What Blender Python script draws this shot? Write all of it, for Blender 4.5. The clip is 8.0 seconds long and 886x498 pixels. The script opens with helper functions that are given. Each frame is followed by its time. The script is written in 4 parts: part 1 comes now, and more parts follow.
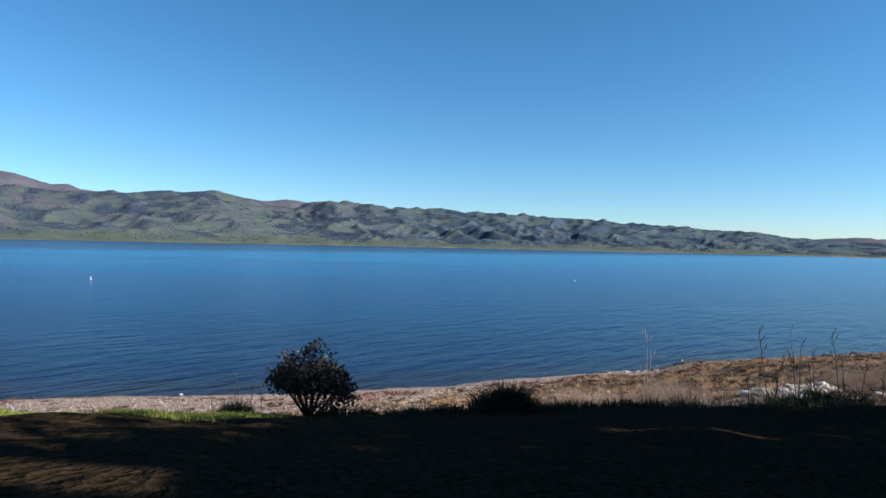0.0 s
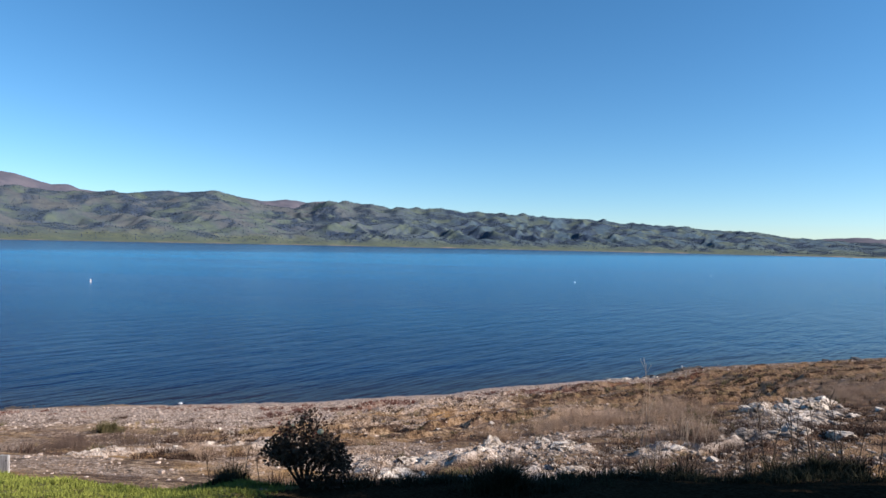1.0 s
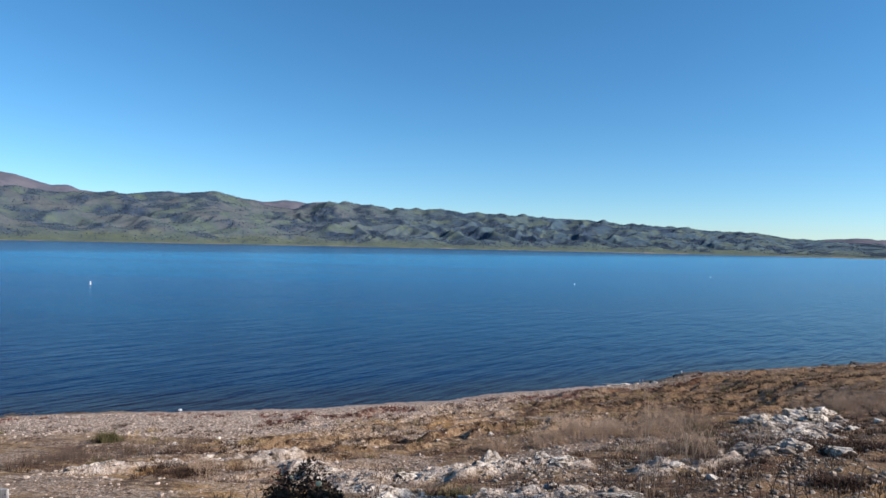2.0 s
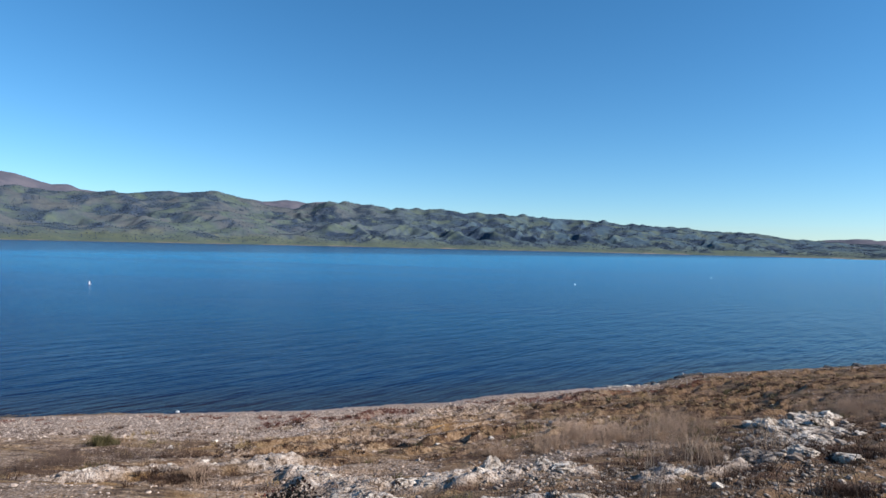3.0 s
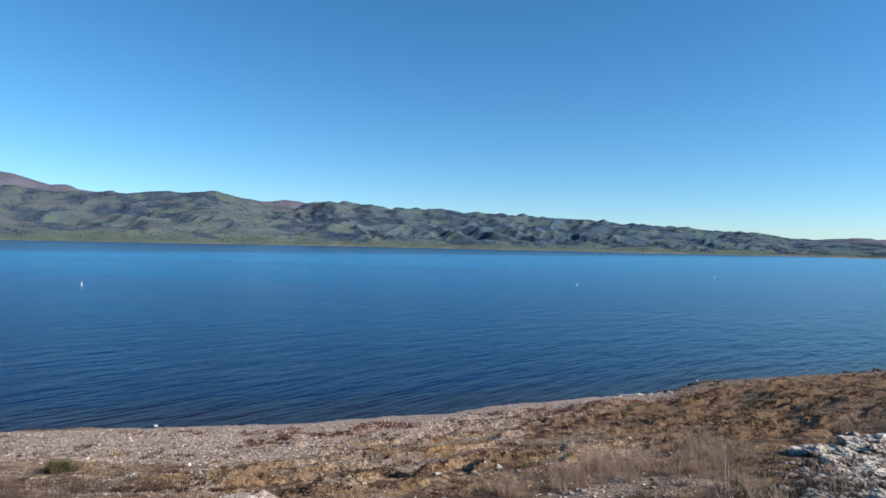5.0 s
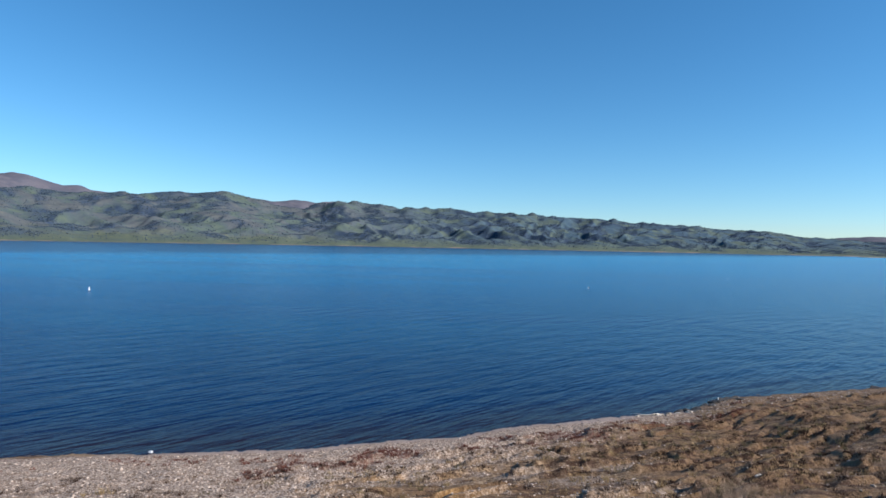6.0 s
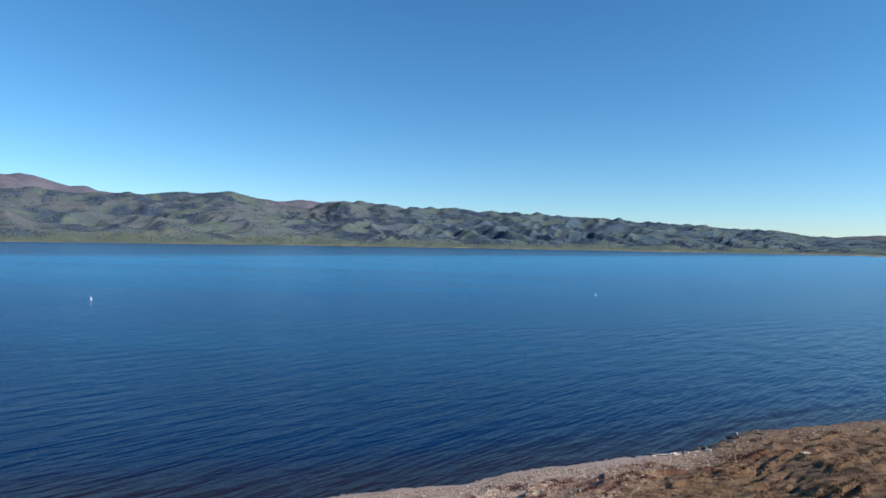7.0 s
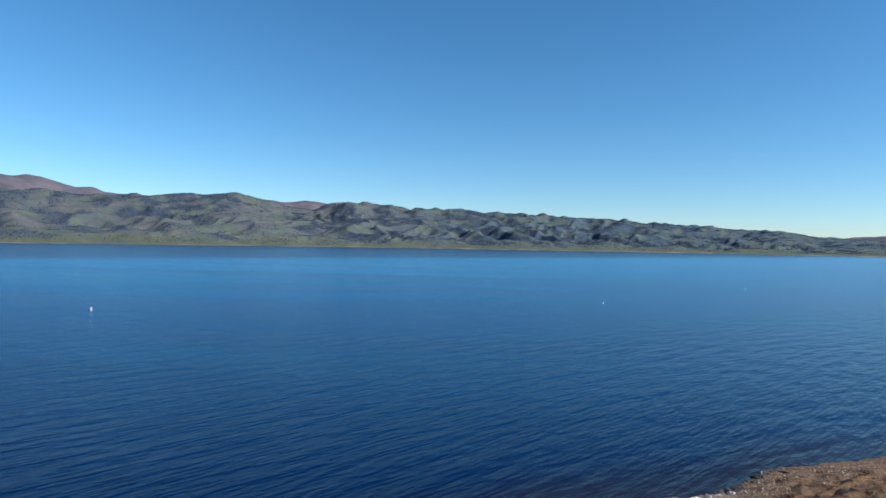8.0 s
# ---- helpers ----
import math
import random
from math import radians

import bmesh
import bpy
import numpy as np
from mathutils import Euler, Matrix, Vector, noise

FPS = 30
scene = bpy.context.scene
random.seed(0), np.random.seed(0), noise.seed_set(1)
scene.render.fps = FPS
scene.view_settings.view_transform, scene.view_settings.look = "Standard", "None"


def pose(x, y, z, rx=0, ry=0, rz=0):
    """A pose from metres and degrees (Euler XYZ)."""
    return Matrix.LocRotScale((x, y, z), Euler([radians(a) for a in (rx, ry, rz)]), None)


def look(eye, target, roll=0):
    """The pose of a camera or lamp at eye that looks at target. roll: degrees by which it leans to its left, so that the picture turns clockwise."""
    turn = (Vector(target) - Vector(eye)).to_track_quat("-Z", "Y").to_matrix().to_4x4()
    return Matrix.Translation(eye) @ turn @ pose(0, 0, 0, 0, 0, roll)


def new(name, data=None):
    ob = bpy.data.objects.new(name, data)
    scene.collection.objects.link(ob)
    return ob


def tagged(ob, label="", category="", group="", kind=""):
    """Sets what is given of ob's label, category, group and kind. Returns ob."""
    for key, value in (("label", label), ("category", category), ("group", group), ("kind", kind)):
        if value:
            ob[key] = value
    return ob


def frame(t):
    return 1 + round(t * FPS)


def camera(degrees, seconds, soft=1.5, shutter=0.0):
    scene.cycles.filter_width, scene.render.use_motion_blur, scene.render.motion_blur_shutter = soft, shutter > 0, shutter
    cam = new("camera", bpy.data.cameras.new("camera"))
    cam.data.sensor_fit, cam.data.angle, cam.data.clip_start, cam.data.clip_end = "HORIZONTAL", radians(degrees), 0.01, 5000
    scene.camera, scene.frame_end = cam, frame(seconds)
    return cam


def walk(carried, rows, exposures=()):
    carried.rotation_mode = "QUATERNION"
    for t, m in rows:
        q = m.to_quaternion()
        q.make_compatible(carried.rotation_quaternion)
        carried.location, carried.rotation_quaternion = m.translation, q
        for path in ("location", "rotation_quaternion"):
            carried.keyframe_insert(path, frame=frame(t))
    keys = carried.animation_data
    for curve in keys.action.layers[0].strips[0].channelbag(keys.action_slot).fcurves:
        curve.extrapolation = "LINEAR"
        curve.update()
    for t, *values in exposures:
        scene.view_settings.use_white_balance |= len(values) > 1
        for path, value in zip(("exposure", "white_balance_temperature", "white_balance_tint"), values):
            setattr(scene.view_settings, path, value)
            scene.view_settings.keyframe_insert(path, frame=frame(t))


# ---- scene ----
cam = camera(71.5, 8.0)

PATH = [
    (0, (0.306, 2.227, 9.747), (0.181, 4.223, 9.732), 1.4),
    (0.5, (0.328, 2.264, 10.015), (0.203, 4.26, 10.0), 1.4),
    (1, (0.322, 2.254, 10.287), (0.197, 4.25, 10.272), 1.4),
    (1.5, (0.328, 2.237, 10.542), (0.203, 4.233, 10.529), 1.4),
    (1.7, (0.327, 2.24, 10.623), (0.202, 4.236, 10.61), 1.4),
    (2.8, (0.317, 2.432, 10.703), (0.193, 4.428, 10.689), 1.5),
    (3, (0.308, 2.576, 10.709), (0.183, 4.572, 10.696), 1.5),
    (3.5, (0.274, 3.116, 10.727), (0.15, 5.112, 10.714), 1.5),
    (4, (0.248, 3.782, 10.713), (0.124, 5.779, 10.699), 1.5),
    (4.2, (0.239, 4.086, 10.695), (0.115, 6.082, 10.681), 1.5),
    (5.3, (0.104, 6.011, 10.73), (-0.023, 8.007, 10.716), 1.3),
    (5.5, (0.125, 6.355, 10.919), (-0.018, 8.35, 10.903), 1.3),
    (6, (0.04, 7.344, 11.672), (-0.115, 9.338, 11.655), 1.3),
    (6.5, (-0.046, 8.322, 12.712), (-0.21, 10.315, 12.693), 1.2),
    (7, (-0.235, 9.266, 13.801), (-0.406, 11.258, 13.781), 1.2),
    (7.5, (-0.29, 10.633, 14.722), (-0.471, 12.625, 14.701), 1.3),
    (8, (-0.493, 11.785, 15.611), (-0.681, 13.776, 15.592), 1.2),
]
walk(cam, [(t, look(eye, target, roll)) for t, eye, target, roll in PATH], [(0, 0.72, 5800, 5), (0.5, 0.86, 6000, 8), (1, 0.80, 6000, 8), (1.5, 0.73, 5900, 6), (3, 0.70, 5700, 4), (5.5, 0.69, 5650, 3), (8, 0.66, 5850, 6)])

# ---- world, sun, exposure ----
SUN_AZ, SUN_EL = 102.0, 31.0          # clockwise from +y, and above the horizon
world = bpy.data.worlds.new("world")
scene.world = world
world.use_nodes = True
wn = world.node_tree
sky = wn.nodes.new("ShaderNodeTexSky")
sky.sky_type = "NISHITA"
sky.sun_disc = False
sky.sun_elevation, sky.sun_rotation = radians(SUN_EL), radians(SUN_AZ)
sky.altitude, sky.air_density, sky.dust_density, sky.ozone_density = 600, 0.95, 0.20, 4.4
deep = wn.nodes.new("ShaderNodeHueSaturation")
deep.inputs["Hue"].default_value, deep.inputs["Saturation"].default_value = 0.493, 1.14
wn.links.new(sky.outputs[0], deep.inputs["Color"])
wn.links.new(deep.outputs[0], wn.nodes["Background"].inputs[0])
wn.nodes["Background"].inputs[1].default_value = 0.084
sun = new("sun", bpy.data.lights.new("sun", "SUN"))
sun.data.energy, sun.data.angle, sun.data.color = 5.0, radians(0.53), (1.0, 0.84, 0.73)
sun_dir = Vector((math.sin(radians(SUN_AZ)) * math.cos(radians(SUN_EL)), math.cos(radians(SUN_AZ)) * math.cos(radians(SUN_EL)), math.sin(radians(SUN_EL))))
sun.matrix_world = look((60, -20, 60), Vector((60, -20, 60)) - sun_dir)


# ---- number noise for the shapes of the land ----
def lattice(ix, iy, seed):
    n = (ix.astype(np.int64) * 374761393 + iy.astype(np.int64) * 668265263 + seed * 974711) & 0x7FFFFFFF
    n = ((n ^ (n >> 13)) * 1274126177) & 0x7FFFFFFF
    n = ((n ^ (n >> 15)) * 2246822519) & 0x7FFFFFFF
    return ((n ^ (n >> 13)) & 0xFFFF) / 65535.0


def vnoise(x, y, seed=0):
    """Smooth value noise from 0 to 1, one bump per unit."""
    x, y = np.asarray(x, float), np.asarray(y, float)
    ix, iy = np.floor(x), np.floor(y)
    fx, fy = x - ix, y - iy
    fx, fy = fx * fx * fx * (fx * (fx * 6 - 15) + 10), fy * fy * fy * (fy * (fy * 6 - 15) + 10)
    a, b = lattice(ix, iy, seed), lattice(ix + 1, iy, seed)
    c, d = lattice(ix, iy + 1, seed), lattice(ix + 1, iy + 1, seed)
    return (a * (1 - fx) + b * fx) * (1 - fy) + (c * (1 - fx) + d * fx) * fy


def fbm(x, y, octaves=4, seed=0, gain=0.5):
    total, amp, norm = 0.0, 1.0, 0.0
    for o in range(octaves):
        total = total + amp * vnoise(x * 2.03**o + 17.3 * o, y * 2.03**o - 9.1 * o, seed + o)
        norm += amp
        amp *= gain
    return total / norm


def ridged(x, y, octaves=4, seed=0, gain=0.5):
    total, amp, norm = 0.0, 1.0, 0.0
    for o in range(octaves):
        n = 1 - np.abs(2 * vnoise(x * 2.1**o + 31.7 * o, y * 2.1**o + 5.3 * o, seed + o) - 1)
        total = total + amp * n * n
        norm += amp
        amp *= gain
    return total / norm


def creased(x, y, octaves=3, seed=0, gain=0.5):
    """Ridges and valleys alike, both a little worn."""
    total, amp, norm = 0.0, 1.0, 0.0
    for o in range(octaves):
        n = 1 - np.abs(2 * vnoise(x * 2.0**o + 31.7 * o, y * 2.0**o + 5.3 * o, seed + o) - 1)
        total = total + amp * (0.35 * n + 0.65 * n * n * (3 - 2 * n))
        norm += amp
        amp *= gain
    return total / norm


def smooth(a, b, v):
    u = np.clip((np.asarray(v, float) - a) / (b - a), 0, 1)
    return u * u * (3 - 2 * u)


# ---- the near shore's shape ----
SHORE_X = (-900, -60, -29, -18, -10.8, -8, -2, 1.5, 4.8, 8.7, 14.3, 18.5, 24, 35.3, 60, 300, 900)
SHORE_Y = (-300, 26.5, 36.1, 39.35, 40.8, 41.95, 44.35, 47.0, 48.3, 50.4, 52.6, 57.0, 59.5, 64.0, 75.2, 170, 330)
RISE_S = (-400, -60, -20, -3, 0, 2, 4, 7, 10, 14.6, 17.5, 23, 28, 31, 34, 45, 120, 900)
RISE_Z = (-30, -7, -2.4, -0.32, 0, 0.26, 0.56, 1.02, 1.5, 2.4, 3.0, 4.08, 4.8, 5.45, 5.85, 6.6, 9, 30)


BANK_Y = (-900, -60, -8, 0, 2.2, 4, 5.15, 6.5, 7.35, 8.3, 10, 12, 14, 17, 30)
BANK_Z = (30, 12, 9.7, 9.42, 9.30, 9.11, 8.88, 8.51, 8.29, 7.70, 6.95, 6.35, 5.9, 4.6, -2)


def inland(x, y):
    """Metres from the waterline towards the land, along y."""
    wob = 0.9 * (fbm(np.asarray(x) * 0.22, np.asarray(y) * 0.22, 3, 5) - 0.5) + 0.35 * (vnoise(np.asarray(x) * 1.1, np.asarray(y) * 1.1, 8) - 0.5)
    return np.interp(x, SHORE_X, SHORE_Y) - y + wob


def chalk_mask(x, y):
    """How much pale rock lies bare: two broken ledges and the outcrop."""
    m = 0.0
    for (ax, ay), (bx, by), w in LEDGES[:9]:
        dx, dy = bx - ax, by - ay
        u = np.clip(((x - ax) * dx + (y - ay) * dy) / (dx * dx + dy * dy), 0, 1)
        d = np.hypot(x - ax - u * dx, y - ay - u * dy)
        m = np.maximum(m, 1 - smooth(0.35 * w, 1.5 * w, d + 0.9 * (fbm(x * 1.3, y * 1.3, 3, 21) - 0.5)))
    return m


LEDGES = (((-10.8, 18.4), (-9.4, 19.7), 0.6), ((-9.4, 20.0), (-6.4, 20.9), 0.55), ((-6.4, 20.9), (-3.9, 18.9), 0.6), ((-3.9, 18.6), (-1.5, 18.1), 0.7), ((-2.6, 17.0), (-0.9, 13.8), 0.75),
          ((-1.5, 18.2), (0.9, 18.3), 0.6), ((1.2, 18.6), (2.9, 18.2), 0.5), ((0.8, 14.5), (3.0, 15.0), 0.7), ((4.6, 17.4), (6.7, 18.0), 0.35), ((8.2, 18.3), (9.7, 18.1), 0.75), ((8.4, 20.6), (10.4, 24.6), 0.7), ((10.3, 24.9), (13.5, 26.6), 0.6))


def hummock(x, s):
    """Place within a hummock, 0 to 1 towards its broken front, and how much of it stands."""
    q = (s + 3.2 * fbm(x * 0.16, s * 0.2, 3, 43)) / 1.35
    f = q - np.floor(q)
    return f, smooth(3.0, 5.0, s) * (1 - smooth(22, 25, s)) * smooth(0.42, 0.55, fbm(x * 0.42 + 7 * np.floor(q), s * 0.12, 2, 57)) * (0.25 + 0.75 * smooth(-12, -4, x))


def land(x, y):
    """Height of the ground."""
    x, y = np.asarray(x, float), np.asarray(y, float)
    s = inland(x, y)
    base = sum(np.interp(s + d, RISE_S, RISE_Z) for d in (-1.2, -0.6, 0, 0.6, 1.2)) / 5
    # the bank on which the walk begins
    roll = y + 0.3 * (vnoise(x * 0.5, y * 0 + 3.3, 3) - 0.5) + 0.2 * (vnoise(x * 1.7, y * 0 + 9.3, 4) - 0.5)
    bank = sum(np.interp(roll + d, BANK_Y, BANK_Z) for d in (-0.25, 0, 0.25)) / 3
    bank = bank + 0.06 * np.clip(x + 1.2, 0, 3.2) * smooth(5.0, 6.6, y) * (1 - smooth(9, 12, y))
    bank = bank - 0.09 * smooth(-1.4, -2.2, x) * smooth(4.4, 5.8, y) * (1 - smooth(8.5, 10, y))
    near = smooth(-40, -22, x) * (1 - smooth(24, 48, x))
    bank = bank - (1 - near) * 1.5
    k = 0.35
    mix = np.clip(0.5 + 0.5 * (bank - base) / k, 0, 1)
    z = base * (1 - mix) + bank * mix + k * mix * (1 - mix) * 0.6
    # cut steps that follow old waterlines
    step, warp = 0.26, 0.5 * fbm(x * 0.22, s * 0.45, 3, 41)
    q = (base + warp) / step
    f = q - np.floor(q)
    stair = (np.floor(q) + smooth(0.70, 0.92, f)) * step - warp
    cut = smooth(2.0, 5.0, s) * (1 - smooth(19, 26, s)) * smooth(0.36, 0.50, fbm(x * 0.16, s * 0.35, 3, 55)) * (0.45 + 0.55 * smooth(-14, 0, x)) * (1 - mix)
    z = z + 1.2 * cut * (stair - base)
    f, broken = hummock(x, s)
    z = z + 0.32 * broken * f * (1 - smooth(0.93, 1.0, f)) * (1 - mix)
    dry = smooth(0.5, 3, s)
    top = smooth(0.4, 0.9, mix)
    z = z + dry * (1 - 0.75 * top) * (0.26 * (fbm(x * 0.25, s * 0.4, 3, 61) - 0.5) + (0.13 + 0.10 * smooth(3, 8, x)) * (fbm(x * 0.8, s * 2.0, 3, 62) - 0.5)) + 0.05 * (fbm(x * 4.5, y * 4.5, 2, 63) - 0.5)
    c = chalk_mask(x, y)
    z = z + c * (1 - top) * (0.16 + 0.24 * (ridged(x * 0.7, y * 0.9, 3, 71) - 0.45) + 0.22 * (ridged(x * 2.2, y * 2.9, 3, 72) - 0.45))
    return z


def land_at(x, y):
    return float(land(np.array([x]), np.array([y]))[0])


# ---- materials ----
def material(name):
    m = bpy.data.materials.new(name)
    m.use_nodes = True
    return m, m.node_tree.nodes, m.node_tree.links, m.node_tree.nodes["Principled BSDF"]


def noise_node(nodes, links, scale, detail=4.0, rough=0.55, coord=None, stretch=None):
    tex = nodes.new("ShaderNodeTexNoise")
    tex.inputs["Scale"].default_value, tex.inputs["Detail"].default_value, tex.inputs["Roughness"].default_value = scale, detail, rough
    if coord is None:
        coord = nodes.new("ShaderNodeNewGeometry").outputs["Position"]
    if stretch:
        mp = nodes.new("ShaderNodeMapping")
        mp.inputs["Scale"].default_value = stretch
        links.new(coord, mp.inputs[0])
        coord = mp.outputs[0]
    links.new(coord, tex.inputs["Vector"])
    return tex.outputs["Fac"]


def ramp_node(nodes, links, value, stops):
    r = nodes.new("ShaderNodeValToRGB")
    e = r.color_ramp.elements
    while len(e) < len(stops):
        e.new(0.5)
    for el, (p, c) in zip(e, stops):
        el.position, el.color = p, (*c, 1) if len(c) == 3 else c
    links.new(value, r.inputs[0])
    return r.outputs[0]


def mix_node(nodes, links, fac, a, b):
    m = nodes.new("ShaderNodeMix")
    m.data_type = "RGBA"
    for sock, v in ((m.inputs[0], fac), (m.inputs[6], a), (m.inputs[7], b)):
        if isinstance(v, bpy.types.NodeSocket):
            links.new(v, sock)
        elif isinstance(v, (int, float)):
            sock.default_value = v
        else:
            sock.default_value = (*v, 1)
    return m.outputs[2]


def math_node(nodes, links, op, a, b=0.0, clamp=False):
    m = nodes.new("ShaderNodeMath")
    m.operation, m.use_clamp = op, clamp
    for sock, v in zip(m.inputs, (a, b)):
        if isinstance(v, bpy.types.NodeSocket):
            links.new(v, sock)
        else:
            sock.default_value = v
    return m.outputs[0]


def range_node(nodes, links, v, a, b, lo=0.0, hi=1.0):
    m = nodes.new("ShaderNodeMapRange")
    m.interpolation_type = "SMOOTHSTEP"
    for n, x in zip((1, 2, 3, 4), (a, b, lo, hi)):
        m.inputs[n].default_value = x
    links.new(v, m.inputs[0])
    return m.outputs[0]


def bump_node(nodes, links, height, strength, distance, normal=None):
    b = nodes.new("ShaderNodeBump")
    b.inputs["Strength"].default_value, b.inputs["Distance"].default_value = strength, distance
    links.new(height, b.inputs["Height"])
    if normal is not None:
        links.new(normal, b.inputs["Normal"])
    return b.outputs[0]


def attr(nodes, name):
    a = nodes.new("ShaderNodeAttribute")
    a.attribute_name = name
    return a


def ground_material():
    m, n, l, p = material("shore_ground")
    zone, zone2 = attr(n, "zone"), attr(n, "zone_more")
    sep, sep2 = n.new("ShaderNodeSeparateColor"), n.new("ShaderNodeSeparateColor")
    l.new(zone.outputs["Color"], sep.inputs[0]), l.new(zone2.outputs["Color"], sep2.inputs[0])
    gravel, chalk, red = sep.outputs[0], sep.outputs[1], sep.outputs[2]
    green, wet, straw = sep2.outputs[0], sep2.outputs[1], sep2.outputs[2]
    fine, mid, big = noise_node(n, l, 38, 3, 0.7), noise_node(n, l, 5.5, 5, 0.65), noise_node(n, l, 0.7, 4, 0.6)
    drift = noise_node(n, l, 0.9, 5, 0.65, None, (0.45, 1.6, 1.0))
    soil = ramp_node(n, l, mid, ((0.34, (0.050, 0.033, 0.019)), (0.48, (0.25, 0.175, 0.104)), (0.66, (0.55, 0.43, 0.29))))
    soil = mix_node(n, l, range_node(n, l, big, 0.48, 0.72), soil, (0.27, 0.185, 0.108))
    ochre = ramp_node(n, l, mid, ((0.32, (0.09, 0.052, 0.020)), (0.5, (0.26, 0.170, 0.068)), (0.7, (0.48, 0.345, 0.165))))
    soil = mix_node(n, l, range_node(n, l, drift, 0.54, 0.66, 0, 0.55), soil, ochre)
    clay = ramp_node(n, l, mid, ((0.3, (0.16, 0.092, 0.036)), (0.5, (0.42, 0.275, 0.125)), (0.7, (0.58, 0.43, 0.24))))
    dry = ramp_node(n, l, mid, ((0.36, (0.018, 0.011, 0.007)), (0.46, (0.070, 0.044, 0.026)), (0.56, (0.16, 0.105, 0.062)), (0.70, (0.36, 0.262, 0.165))))
    olive = ramp_node(n, l, mid, ((0.36, (0.022, 0.016, 0.007)), (0.50, (0.080, 0.060, 0.025)), (0.66, (0.26, 0.20, 0.095))))
    dry = mix_node(n, l, range_node(n, l, drift, 0.46, 0.38, 0, 0.8), dry, olive)
    col = mix_node(n, l, math_node(n, l, "MULTIPLY", straw, range_node(n, l, mid, 0.38, 0.62), True), soil, dry)
    band = noise_node(n, l, 1.5, 5, 0.7, None, (0.32, 1.7, 1.0))
    col = mix_node(n, l, range_node(n, l, band, 0.50, 0.58, 0, 0.85), col, mix_node(n, l, fine, (0.022, 0.013, 0.009), (0.110, 0.066, 0.044)))
    col = mix_node(n, l, range_node(n, l, attr(n, "orange").outputs["Fac"], 0.15, 0.65, 0, 0.8), col, clay)
    vor = n.new("ShaderNodeTexVoronoi")
    vor.inputs["Scale"].default_value = 20
    l.new(n.new("ShaderNodeNewGeometry").outputs["Position"], vor.inputs["Vector"])
    pebble = ramp_node(n, l, math_node(n, l, "FRACT", math_node(n, l, "MULTIPLY", vor.outputs["Color"], 3.7)), ((0.0, (0.12, 0.085, 0.062)), (0.42, (0.36, 0.28, 0.21)), (0.78, (0.53, 0.43, 0.34)), (1.0, (0.70, 0.62, 0.53))))
    col = mix_node(n, l, math_node(n, l, "MULTIPLY", gravel, range_node(n, l, mid, 0.3, 0.5), True), col, pebble)
    white = ramp_node(n, l, mid, ((0.32, (0.10, 0.075, 0.056)), (0.45, (0.42, 0.345, 0.27)), (0.62, (0.70, 0.62, 0.53))))
    col = mix_node(n, l, math_node(n, l, "MULTIPLY", chalk, range_node(n, l, mid, 0.32, 0.46), True), col, white)
    # grit: dark crumbs and pale chips
    grit = noise_node(n, l, 16, 4, 0.75)
    col = mix_node(n, l, range_node(n, l, grit, 0.46, 0.36, 0, 0.65), col, (0.030, 0.020, 0.014))
    col = mix_node(n, l, range_node(n, l, grit, 0.58, 0.68, 0, 0.6), col, (0.56, 0.47, 0.375))
    rust = ramp_node(n, l, fine, ((0.3, (0.06, 0.022, 0.016)), (0.7, (0.18, 0.075, 0.05))))
    col = mix_node(n, l, math_node(n, l, "MULTIPLY", red, range_node(n, l, mid, 0.4, 0.55), True), col, rust)
    moss = ramp_node(n, l, fine, ((0.3, (0.07, 0.08, 0.018)), (0.7, (0.24, 0.225, 0.075))))
    col = mix_node(n, l, math_node(n, l, "MULTIPLY", green, range_node(n, l, mid, 0.3, 0.5), True), col, moss)
    # tree shade on the bank top, painted as near-black ground without gloss
    painted_shade = ramp_node(n, l, fine, ((0.3, (0.015, 0.010, 0.006)), (0.7, (0.058, 0.047, 0.031))))
    col = mix_node(n, l, attr(n, "painted_shade").outputs["Fac"], col, painted_shade)
    # a strip of fine pale grey sand along the waterline
    sand = mix_node(n, l, range_node(n, l, fine, 0.3, 0.7), (0.27, 0.215, 0.185), (0.40, 0.335, 0.29))
    col = mix_node(n, l, attr(n, "strand").outputs["Fac"], col, sand)
    col = mix_node(n, l, wet, col, mix_node(n, l, 0.6, col, (0.055, 0.042, 0.03)))
    rich = n.new("ShaderNodeHueSaturation")
    rich.inputs["Hue"].default_value, rich.inputs["Saturation"].default_value, rich.inputs["Value"].default_value = 0.493, 1.14, 0.80
    l.new(col, rich.inputs["Color"])
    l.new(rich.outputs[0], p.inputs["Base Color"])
    l.new(range_node(n, l, wet, 0, 1, 0.95, 0.55), p.inputs["Roughness"])
    l.new(range_node(n, l, attr(n, "painted_shade").outputs["Fac"], 0, 0.7, 0.25, 0.0), p.inputs["Specular IOR Level"])
    flat = range_node(n, l, attr(n, "strand").outputs["Fac"], 0, 1, 0.9, 0.15)
    b = bump_node(n, l, mid, 0.9, 0.09)
    l.new(flat, b.node.inputs["Strength"])
    b = bump_node(n, l, vor.outputs["Distance"], 0.6, 0.03, b)
    l.new(flat, b.node.inputs["Strength"])
    l.new(bump_node(n, l, fine, 0.6, 0.015, b), p.inputs["Normal"])
    return m


